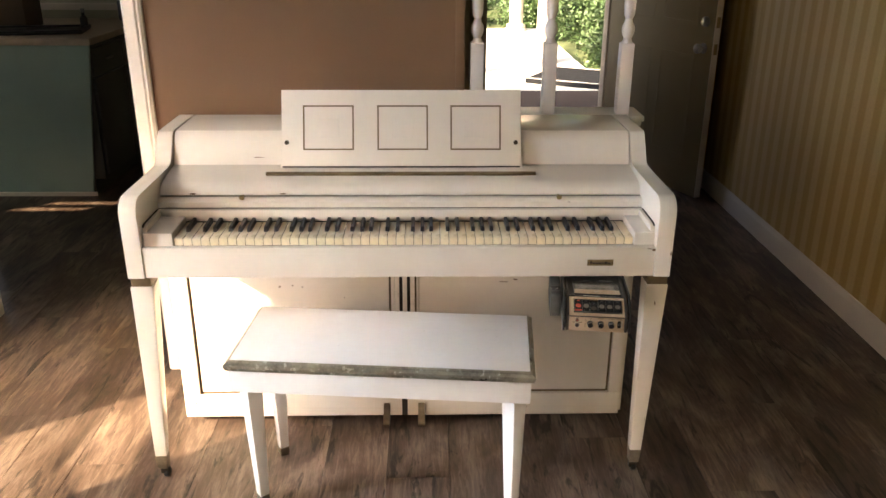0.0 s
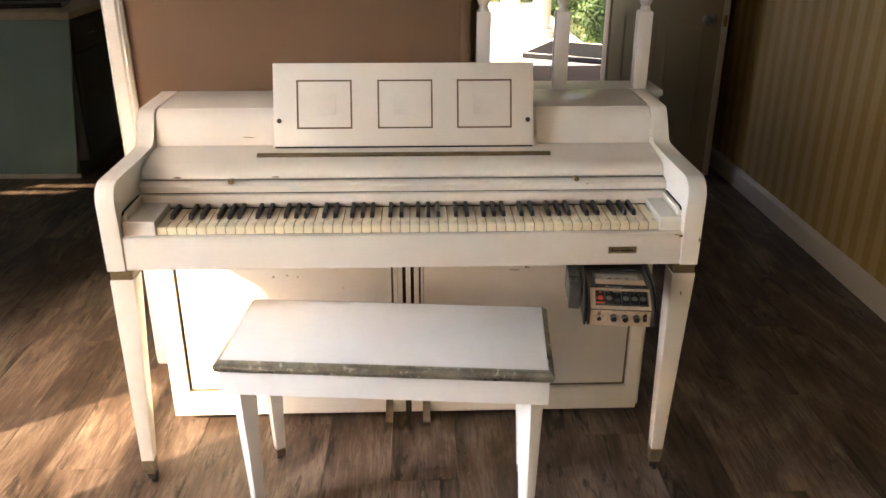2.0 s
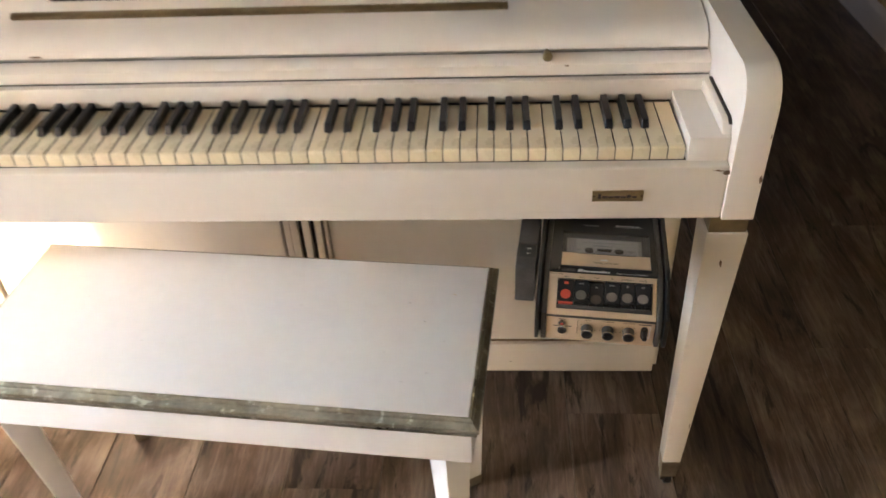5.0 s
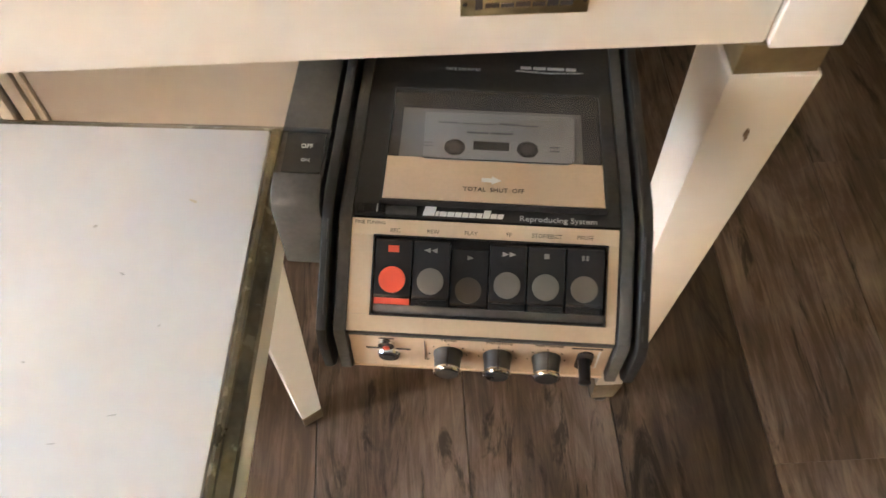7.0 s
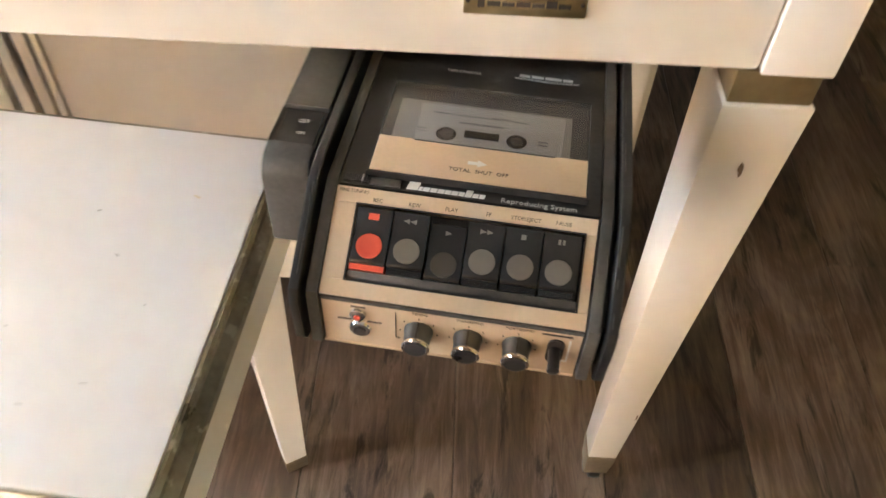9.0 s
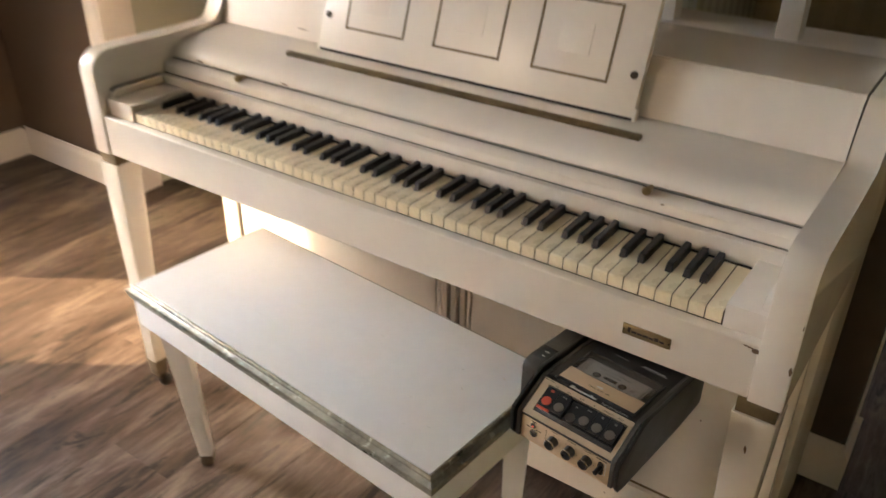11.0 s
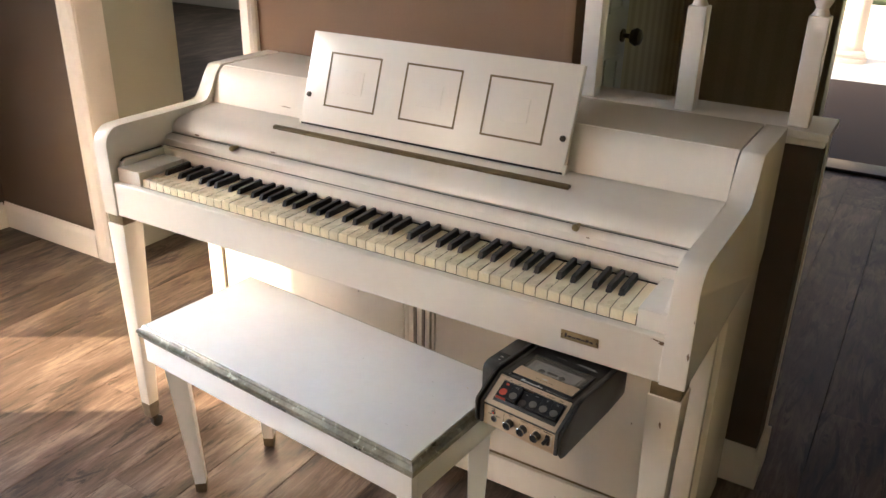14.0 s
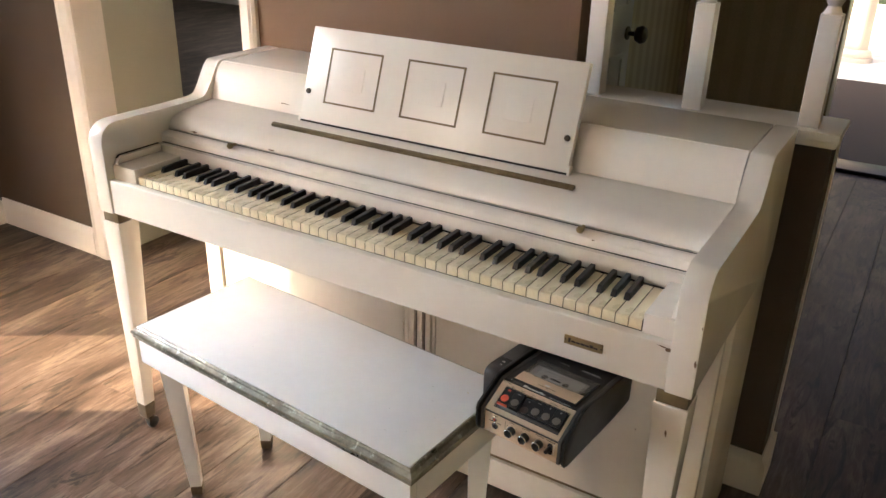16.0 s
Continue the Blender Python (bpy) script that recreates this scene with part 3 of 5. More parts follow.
def shrub(x, y, size, seed, tall):
    """Branching stems with a loose crown of many small leaves."""
    rnd = random.Random(seed)
    s = group_at("shrub", pose(x, y, -0.42), "leafy green garden shrub beside the porch", "shrub", "shrubs beside the porch")
    bm = bmesh.new()
    tips = []
    for _ in range(9):
        a, lean = rnd.uniform(0, 6.28), rnd.uniform(0.15, 0.6)
        p0, p1 = Vector((0, 0, 0)), Vector((math.cos(a) * lean * size, math.sin(a) * lean * size, tall * rnd.uniform(0.45, 0.8)))
        lathe_dir = (p1 - p0).to_track_quat("Z", "Y").to_matrix().to_4x4()
        sub = lathe([(0.022, 0), (0.012, (p1 - p0).length * 0.6), (0.005, (p1 - p0).length)], 6)
        sub.transform(lathe_dir)
        tmp = bpy.data.meshes.new("stem")
        sub.to_mesh(tmp)
        sub.free()
        bm.from_mesh(tmp)
        bpy.data.meshes.remove(tmp)
        tips.append(p1)
    part("stems", bm, BARK, s)
    verts, faces = [], []
    for _ in range(8000):
        tip = rnd.choice(tips) * rnd.uniform(0.45, 1.0)
        d = Vector((rnd.gauss(0, 1), rnd.gauss(0, 1), rnd.gauss(0, 1))).normalized()
        c = tip + d * size * rnd.uniform(0.15, 0.62) * (0.8 + 0.4 * rnd.random())
        if c.z < 0.05:
            continue
        u = Vector((rnd.gauss(0, 1), rnd.gauss(0, 1), rnd.gauss(0, 0.6))).normalized()
        w = u.cross(d).normalized()
        ln, wd = rnd.uniform(0.04, 0.08), rnd.uniform(0.015, 0.028)
        k = len(verts)
        verts += [c, c + u * ln * 0.5 + w * wd + d * 0.008, c + u * ln, c + u * ln * 0.5 - w * wd + d * 0.008]
        faces.append((k, k + 1, k + 2, k + 3))
    me = bpy.data.meshes.new("crown")
    me.from_pydata([tuple(v) for v in verts], [], faces)
    me.materials.append(LEAF)
    crown = new("crown", me)
    crown.parent = s
    crown["kind"] = "stuff"
    return s


for i, (x, y, size, tall) in enumerate(((2.7, 9.2, 0.75, 1.2), (3.3, 10.6, 0.9, 1.7), (2.9, 12.4, 0.9, 1.6), (1.9, 13.6, 0.9, 1.5), (0.7, 14.0, 0.9, 1.4), (3.9, 12.8, 1.2, 2.4), (2.4, 15.2, 1.3, 2.6), (0.6, 16.0, 1.3, 2.4), (4.4, 9.0, 1.0, 1.8), (-1.0, 15.0, 1.2, 2.0))):
    shrub(x, y, size, 10 + i, tall)


def tree(x, y, seed, tall, wide):
    """Tapered trunk, limbs and an uneven crown of leaf clumps with gaps."""
    rnd = random.Random(seed)
    g = group_at("tree", pose(x, y, -0.42), "tall leafy garden tree beyond the porch", "tree", "trees beyond the porch")
    part("trunk", lathe([(0.20, 0), (0.15, tall * 0.3), (0.10, tall * 0.6), (0.04, tall * 0.9)], 12), BARK, g)
    clumps = []
    bm = bmesh.new()
    for _ in range(16):
        a, h, r = rnd.uniform(0, 6.28), rnd.uniform(0.12, 0.95) * tall, rnd.uniform(0.3, 1.0) * wide
        end = Vector((math.cos(a) * r, math.sin(a) * r, h + rnd.uniform(0.1, 0.5)))
        base = Vector((0, 0, h * 0.8))
        limb = lathe([(0.05, 0), (0.03, (end - base).length * 0.6), (0.01, (end - base).length)], 6)
        limb.transform(Matrix.Translation(base) @ (end - base).to_track_quat("Z", "Y").to_matrix().to_4x4())
        tmp = bpy.data.meshes.new("limb")
        limb.to_mesh(tmp)
        limb.free()
        bm.from_mesh(tmp)
        bpy.data.meshes.remove(tmp)
        clumps.append((end, rnd.uniform(0.5, 1.0) * wide * 0.6))
    part("limbs", bm, BARK, g)
    verts, faces = [], []
    for _ in range(9000):
        c, r = rnd.choice(clumps)
        d = Vector((rnd.gauss(0, 1), rnd.gauss(0, 1), rnd.gauss(0, 0.8))).normalized()
        p = c + d * r * rnd.uniform(0.3, 1.0)
        u = Vector((rnd.gauss(0, 1), rnd.gauss(0, 1), rnd.gauss(0, 0.6))).normalized()
        w = u.cross(d).normalized()
        ln, wd = rnd.uniform(0.12, 0.24), rnd.uniform(0.05, 0.09)
        k = len(verts)
        verts += [p, p + u * ln * 0.5 + w * wd, p + u * ln, p + u * ln * 0.5 - w * wd]
        faces.append((k, k + 1, k + 2, k + 3))
    me = bpy.data.meshes.new("crown")
    me.from_pydata([tuple(v) for v in verts], [], faces)
    me.materials.append(LEAF)
    crown = new("crown", me)
    crown.parent = g
    crown["kind"] = "stuff"


for i, (x, y, tall, wide) in enumerate(((-5.5, 19, 6.5, 2.2), (-2.0, 20, 7.0, 2.4), (1.2, 19.5, 6.0, 2.2), (4.2, 18.5, 6.8, 2.3), (7.0, 16.5, 6.2, 2.2), (8.5, 12.5, 6.0, 2.2))):
    tree(x, y, 50 + i, tall, wide)


# closet door in the hall
def closet_door():
    d = group_at("closet_door", pose(-0.355, 2.03, 0.0, 0, 0, 86), "grey painted panel door, ajar, with dark knobs", "door")
    part("leaf", box(0.0, 0.49, -0.018, 0.018, 0.012, 2.03, 0.003), DOOR_GREY, d)
    for z0, z1 in ((0.25, 0.72), (0.92, 1.35), (1.45, 1.9)):
        for x0, x1 in ((0.07, 0.22), (0.27, 0.42)):
            part("panel_moulding", ring_frame(x0, x1, z0, z1, 0.02, -0.026, -0.0175), DOOR_GREY, d)
    for s in (-1, 1):
        part("door_handle", lathe([(0.018, s * 0.112), (0.034, s * 0.104), (0.041, s * 0.086), (0.033, s * 0.066), (0.012, s * 0.056), (0.010, s * 0.028), (0.030, s * 0.024), (0.030, s * 0.0185)], 18, at=(0.446, 0, 0.808), axis="y"), DARK_BRASS, d, "dark bronze knob")
    return d


closet_door()
cf = group_at("closet_frame", None, "white casing round the closet door", "door frame", kind="structure")
part("casing", box(-0.3495, -0.332, 1.95, 2.0195, 0, 2.12, 0.004), TRIM, cf)
part("casing", box(-0.3495, -0.332, 2.5305, 2.60, 0, 2.12, 0.004), TRIM, cf)
part("head", box(-0.3495, -0.332, 2.02, 2.53, 2.05, 2.12, 0.004), TRIM, cf)
wall("wall_closet", box(-1.2, -0.62, 2.0, 2.64, 0, 0.02), SUBFLOOR, "dark closet floor behind the grey door")


# ---- kitchen ----
def base_cabinet():
    c = group_at("kitchen_cabinet", pose(0, 0, 0), "teal end panel of a kitchen cabinet row with dark drawers", "cabinet")
    part("end_panel", prism([(-2.75, 0.012), (-1.985, 0.012), (-1.968, 0.12), (-1.875, 0.905), (-2.75, 0.905)], 2.78, 2.80, "y", 0.002), TEAL, c, "teal painted end panel")
    part("body", box(-2.74, -1.90, 2.801, 3.86, 0.10, 0.905, 0.003), CAB_DARK, c)
    part("toe_kick", box(-2.74, -1.965, 2.801, 3.86, 0.001, 0.0995), CAB_DARK, c)
    part("floor_trim", box(-2.76, -1.955, 2.765, 2.779, 0.0, 0.025, 0.003), TRIM, c, "pale strip along the floor")
    y = 2.82
    for w in (0.50, 0.50):
        dr = part("drawer", box(-1.8995, -1.882, y + 0.006, y + w - 0.006, 0.72, 0.875, 0.003), CAB_DARK, c)
        part("drawer_handle", box(-1.8815, -1.868, y + w / 2 - 0.05, y + w / 2 + 0.05, 0.79, 0.802, 0.003), STEEL, dr)
        part("cabinet_door", box(-1.8995, -1.882, y + 0.006, y + w - 0.006, 0.125, 0.705, 0.003), CAB_DARK, c)
        y += w
    return c


base_cabinet()
bm = box(-2.78, -1.858, 2.755, 3.87, 0.9055, 0.945, 0.004)
thing("worktop", bm, COUNTER, "beige laminate worktop on the teal cabinet", "worktop")
tray = group_at("tray", pose(-2.32, 3.05, 0.9455, 0, 0, 12), "dark flat baking tray on the worktop", "tray")
part("tray_base", box(-0.22, 0.32, -0.16, 0.16, 0.0, 0.012, 0.003), BLACK, tray)
part("tray_rim", ring_frame(-0.22, 0.32, -0.16, 0.16, 0.02, 0.0, 0.012), BLACK, tray).matrix_local = Matrix(((1, 0, 0, 0), (0, 0, 1, 0), (0, 1, 0, 0.0125), (0, 0, 0, 1)))
bottle = group_at("bottle", pose(-2.05, 3.2, 0.9455), "small dark bottle on the worktop", "bottle")
part("glass_body", lathe([(0.022, 0), (0.023, 0.07), (0.010, 0.085), (0.010, 0.10)], 14), GREY_BLACK, bottle)
part("cap", lathe([(0.012, 0.1005), (0.012, 0.125)], 14), STEEL, bottle)
jar = group_at("jar", pose(-1.98, 3.75, 0.9455), "dim glass jar with a lid on the worktop", "jar")
part("glass_body", lathe([(0.045, 0), (0.05, 0.02), (0.05, 0.12), (0.042, 0.13)], 18), GREY_BLACK, jar)
part("lid", lathe([(0.046, 0.1305), (0.046, 0.155)], 18), STEEL, jar)
carton = group_at("box", pose(-2.58, 3.35, 0.9455), "brown carton on the worktop", "box")
part("carton", box(-0.16, 0.16, -0.12, 0.12, 0, 0.22, 0.004), BROWN, carton)


# ---- wall outlet by the tall window ----
outlet = group_at("wall_outlet", Matrix.Translation((XW, 0.303, 0.364)), "cream plastic wall outlet low on the brown wall", "outlet")
part("cover_plate", box(0.0, 0.006, -0.036, 0.036, -0.056, 0.056, 0.003), IVORY, outlet)
for dz in (-0.021, 0.021):
    face = part("socket", box(0.005, 0.0085, -0.017, 0.017, dz - 0.014, dz + 0.014, 0.0015), IVORY, outlet)
    for dy in (-0.006, 0.006):
        part("slot", box(0.0084, 0.0090, dy - 0.001, dy + 0.001, dz - 0.003, dz + 0.006), GAP, face)
part("screw", lathe([(0.0, 0.0085), (0.0025, 0.008), (0.003, 0.0055)], 10, axis="x"), STEEL, outlet)

# ---- windows ----
def window(name, m, w, h, label):
    """A sash window in an opening; local x along the wall, y outwards, z up from the sill."""
    g = group_at(name, m, label, "window", kind="structure")
    f = 0.04
    bm = ring_frame(-w / 2 + 0.0005, w / 2 - 0.0005, 0.0005, h - 0.0005, f, 0.02, 0.08)
    part("window_frame", bm, TRIM, g)
    part("window_bar", box(-w / 2 + f, w / 2 - f, 0.035, 0.065, h / 2 - 0.02, h / 2 + 0.02, 0.003), TRIM, g)
    for z0, z1 in ((f, h / 2 - 0.02), (h / 2 + 0.02, h - f)):
        p = part("pane", box(-w / 2 + f, w / 2 - f, 0.048, 0.052, z0, z1), PANE, g)
        p.visible_shadow = False
    part("window_sill", box(-w / 2 - 0.04, w / 2 + 0.04, -0.04, 0.019, -0.025, -0.0005, 0.004), TRIM, g)
    return g


window("window_1", pose(XW, -0.82, 0.22, 0, 0, 90), 0.64, 1.88, "tall narrow white sash window")
# Unseen window at the back of the room, where the warm fill enters.
window("window_2", pose(-1.85, YS, 0.5, 0, 0, 180), 0.8, 1.7, "white sash window")
window("window_4", pose(-4.425, 0.9 + 0.15, 1.45, 0, 0, 180), 0.65, 0.35, "small high kitchen window")
window("window_3", pose(-4.2, 6.15, 1.0), 1.6, 1.0, "white kitchen window")


# ---- piano ----
piano = group_at("piano", None, "cream-white painted spinet piano with gilt lines, worn edges", "piano")
XL, XR = -0.738, 0.714
IL, IR = -0.693, 0.669
ARM = arc(0.020, 0.843, 0.045, 180, 90, 7)
CHEEK = [(-0.025, 0.668)] + ARM + [(0.20, 0.888), (0.288, 0.8885), (0.302, 0.8925), (0.311, 0.901), (0.319, 0.914), (0.338, 0.944), (0.350, 0.963), (0.360, 0.973), (0.368, 0.976)]
CHEEK += [(0.592, 0.976), (0.592, 0.70), (0.572, 0.672), (0.50, 0.668)]
part("side_arm", prism(CHEEK, XL, IL, "x", 0.0018), PAINT, piano, "cream arm with worn rounded front")
part("side_arm", prism(CHEEK, IR, XR, "x", 0.0018), PAINT, piano, "cream arm with worn rounded front")
for a, b in ((XL + 0.002, IL), (IR - 0.02, XR - 0.003)):
    part("side_panel", box(a, b, 0.311, 0.590, 0.03, 0.6675, 0.003), PAINT, piano)
part("lid", box(IL + 0.0036, IR - 0.0036, 0.372, 0.596, 0.955, 0.9755, 0.0035), PAINT, piano)
# Dark fill under the lid, coloured as the shade inside the case.
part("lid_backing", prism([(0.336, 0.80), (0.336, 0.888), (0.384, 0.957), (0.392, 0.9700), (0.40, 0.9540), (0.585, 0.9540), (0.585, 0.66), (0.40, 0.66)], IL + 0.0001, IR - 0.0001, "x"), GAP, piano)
UP = [(0.322, 0.884), (0.328, 0.900), (0.337, 0.925), (0.346, 0.948), (0.356, 0.964), (0.370, 0.9735), (0.380, 0.9545), (0.335, 0.888)]
part("upper_panel", prism(UP, IL + 0.0036, IR - 0.0036, "x"), PAINT, piano)
FALL = [(0.345, 0.8825), (0.30, 0.8815), (0.245, 0.8755), (0.212, 0.870)] + [(0.222 - 0.050 * math.sin(radians(a)), 0.838 + 0.0325 * math.cos(radians(a))) for a in range(16, 91, 9)] + [(0.172, 0.8380), (0.345, 0.8380)]
part("fallboard", prism(FALL, IL + 0.0030, IR - 0.0030, "x"), PAINT, piano)
# Solid dark block: shade behind the fallboard put into its colour.
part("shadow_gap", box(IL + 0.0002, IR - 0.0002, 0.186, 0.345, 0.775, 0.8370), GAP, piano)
RAIL = [(0.184, 0.834), (0.166, 0.834), (0.154, 0.8315), (0.147, 0.825), (0.146, 0.8095), (0.184, 0.8095)]
part("fall_rail", prism(RAIL, IL + 0.001, IR - 0.001, "x"), PAINT, piano)
# Dark strips on the ledges: the shade of the slits put in as colour.
part("gap_shade_line", box(IL + 0.002, IR - 0.002, 0.1702, 0.1728, 0.8341, 0.8346), GAP, piano)
part("gap_shade_line", box(IL + 0.002, IR - 0.002, 0.1452, 0.1478, 0.8071, 0.8077), GAP, piano)
part("key_backboard", box(IL + 0.001, IR - 0.001, 0.1315, 0.184, 0.7735, 0.807, 0.002), PAINT, piano)
part("key_felt", box(-0.612, 0.612, 0.1283, 0.1330, 0.757, 0.7732), FELT, piano, "dark felt strip behind the keys")
# Keybed coloured near-black, as the shade between and below the keys.
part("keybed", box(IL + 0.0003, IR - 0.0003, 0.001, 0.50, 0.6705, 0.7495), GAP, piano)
part("keybed_bottom", box(IL + 0.0003, IR - 0.0003, 0.001, 0.499, 0.660, 0.670, 0.002), PAINT, piano)
part("key_slip", box(IL + 0.0005, IR - 0.0005, -0.022, -0.0015, 0.668, 0.7535, 0.004, segs=3), PAINT, piano)
part("key_block", box(IL + 0.001, -0.6135, -0.006, 0.1335, 0.750, 0.7890, 0.003), PAINT, piano)
part("key_block", box(0.6135, IR - 0.001, -0.006, 0.1335, 0.750, 0.7890, 0.003), PAINT, piano)
for a, b in ((IL + 0.0004, IL + 0.013), (IR - 0.013, IR - 0.0004)):
    part("arm_rail", prism([(0.002, 0.7893), (0.006, 0.800), (0.016, 0.8065), (0.1335, 0.8068), (0.1335, 0.7893)], a, b, "x", 0.0015), PAINT, piano)
    part("arm_rail_gap", prism([(0.006, 0.803), (0.016, 0.8085), (0.1335, 0.8088), (0.1335, 0.8070), (0.017, 0.8067), (0.007, 0.801)], a - 0.0002 if a < 0 else b - 0.004, a + 0.004 if a < 0 else b + 0.0002, "x"), GAP, piano)


def chip(x, y, z, along, size, seed, turn=0.0):
    """A flake of missing paint: a small ragged scale of bare brown wood."""
    rnd = random.Random(seed)
    bm = bmesh.new()
    k = 9
    ring = [bm.verts.new((size[0] * (0.6 + 0.8 * rnd.random()) * math.cos(2 * math.pi * i / k), -0.0004, size[1] * (0.6 + 0.8 * rnd.random()) * math.sin(2 * math.pi * i / k))) for i in range(k)]
    tip = bm.verts.new((0, 0.0006, 0))
    mid = bm.verts.new((0, -0.0006, 0))
    for i in range(k):
        bm.faces.new((ring[i], ring[(i + 1) % k], mid))
        bm.faces.new((ring[(i + 1) % k], ring[i], tip))
    ob = part("paint_chip", bm, BARE, piano, "chipped spot of bare brown wood")
    ob.matrix_local = pose(x, y, z, 0, turn, {"front": 0, "right": 90, "left": -90}[along])


for i, (x, y, z, along, sx, sz, turn) in enumerate((
        (0.6655, -0.0222, 0.7445, "front", 0.005, 0.004, 0), (0.655, -0.0222, 0.7475, "front", 0.009, 0.0012, 5), (0.7105, -0.0252, 0.735, "front", 0.002, 0.006, 0),
        (0.712, -0.0245, 0.80, "front", 0.0015, 0.008, 0), (0.6825, -0.0232, 0.588, "front", 0.002, 0.006, 0), (0.7090, -0.018, 0.55, "front", 0.002, 0.012, 0),
        (0.687, 0.003, 0.145, "front", 0.003, 0.003, 0), (0.698, -0.002, 0.20, "front", 0.0012, 0.006, 0), (0.60, 0.1337, 0.802, "front", 0.010, 0.0012, 8), (0.625, 0.1337, 0.799, "front", 0.012, 0.0012, -3),
        (-0.40, 0.2958, 0.498, "front", 0.004, 0.003, 0), (-0.36, 0.2958, 0.502, "front", 0.003, 0.002, 0), (-0.33, 0.2958, 0.497, "front", 0.003, 0.002, 0), (-0.20, 0.2958, 0.46, "front", 0.002, 0.002, 0),
        (0.30, 0.2958, 0.512, "front", 0.018, 0.0015, 2), (0.335, 0.2958, 0.520, "front", 0.006, 0.003, 0), (0.55, 0.2958, 0.34, "front", 0.002, 0.002, 0), (-0.60, 0.1715, 0.842, "front", 0.010, 0.002, 0),
        (-0.345, 0.1715, 0.842, "front", 0.012, 0.0015, 0), (0.46, 0.1458, 0.824, "front", 0.004, 0.0012, 0), (-0.70, 0.2898, 0.08, "front", 0.003, 0.004, 0), (0.39, 0.2898, 0.06, "front", 0.002, 0.002, 0),
        (-0.705, -0.0215, 0.60, "front", 0.0015, 0.005, 10), (-0.675, 0.01, 0.33, "right", 0.003, 0.003, 0), (-0.44, 0.3275, 0.905, "front", 0.016, 0.0010, 2))):
    chip(x, y, z, along, (sx, sz), i, turn)
for x in (-0.458, 0.432):
    k = part("fall_knob", lathe([(0.004, 0.0), (0.004, -0.012), (0.007, -0.014), (0.0075, -0.020), (0.005, -0.024)], 12, at=(x, 0.168, 0.8370), axis="y"), BRASS, piano, "small brass fallboard knob")
plate = part("nameplate", box(0.488, 0.558, -0.0245, -0.0221, 0.700, 0.7175, 0.001), BRASS, piano, "small tarnished brass plate")
for a, b, z0, z1 in ((0.496, 0.500, 0.7050, 0.7130), (0.5015, 0.509, 0.7060, 0.7095), (0.510, 0.517, 0.7060, 0.7090), (0.518, 0.526, 0.7060, 0.7095), (0.527, 0.534, 0.7060, 0.7090), (0.535, 0.541, 0.7060, 0.7110), (0.542, 0.549, 0.7060, 0.7090)):
    part("nameplate_bar", box(a, b, -0.0248, -0.0244, z0, z1), INK, plate)
for x in (0.4905, 0.5555):
    part("nameplate_pin", lathe([(0.0008, -0.0252), (0.0013, -0.0248), (0.0014, -0.0244)], 10, at=(x, 0, 0.70875), axis="y"), DARK_BRASS, plate)


def front_leg(cx, cy, bx, by):
    leg = part("front_leg", taper((bx, by), 0.033, 0.088, (cx, cy), 0.059, 0.643), PAINT, piano, "tapered cream leg with chipped corners")
    part("gilt_band", taper((cx, cy), 0.053, 0.6432, (cx, cy), 0.053, 0.6675, 0.001), GILT, leg)
    part("ferrule", taper((bx, by), 0.028, 0.042, (bx, by), 0.0345, 0.0878, 0.001), PEDAL_METAL, leg, "dull brass ferrule")
    part("caster_fork", box(bx - 0.011, bx + 0.011, by - 0.004, by + 0.012, 0.018, 0.0418, 0.002), DARK_BRASS, leg)
    part("caster_wheel", lathe([(0.012, -0.008), (0.0165, -0.006), (0.0175, 0.0), (0.0165, 0.006), (0.012, 0.008)], 18, at=(bx + 0.004, by + 0.010, 0.0176), axis="x"), BLACK, leg, "dark caster wheel")
    return leg


front_leg(-0.706, 0.005, -0.7275, 0.010)
front_leg(0.683, 0.005, 0.682, 0.020)

# lower front board with recessed panels
LB = 0.300
part("bottom_rail", box(XL, XR - 0.016, LB - 0.010, LB + 0.02, 0.030, 0.112, 0.003), PAINT, piano)
part("stile", box(XL, -0.684, LB - 0.010, LB + 0.02, 0.1123, 0.6595, 0.003), PAINT, piano)
part("stile", box(0.658, XR - 0.016, LB - 0.010, LB + 0.02, 0.1123, 0.6595, 0.003), PAINT, piano)
part("lower_panel", box(-0.677, -0.060, LB - 0.004, LB + 0.02, 0.121, 0.6595, 0.004), PAINT, piano)
part("lower_panel", box(0.034, 0.651, LB - 0.004, LB + 0.02, 0.121, 0.6595, 0.004), PAINT, piano)
for a, b in ((-0.6838, -0.6772), (0.6512, 0.6578)):
    part("gilt_line", box(a, b, LB + 0.002, LB + 0.018, 0.1125, 0.6595), GILT, piano)
for a, b in ((-0.677, -0.060), (0.034, 0.651)):
    part("gilt_line", box(a, b, LB - 0.0005, LB + 0.018, 0.1125, 0.1207), GILT, piano)
for a, b, mat in ((-0.0595, -0.0545, GILT), (-0.054, -0.042, PAINT), (-0.0415, -0.0275, PAINT), (-0.027, -0.018, GAP), (-0.0175, -0.0035, PAINT), (-0.003, 0.006, GAP), (0.0065, 0.0205, PAINT), (0.021, 0.0255, GILT), (0.026, 0.0335, PAINT)):
    part("centre_fillet", box(a, b, LB - (0.008 if mat is PAINT else -0.004), LB + 0.02, 0.113, 0.6595, 0.001 if mat is PAINT else 0), mat, piano)
part("pedal_slot", box(-0.024, -0.006, LB - 0.0115, LB - 0.0102, 0.032, 0.105), GAP, piano, "dark slot in the rail")
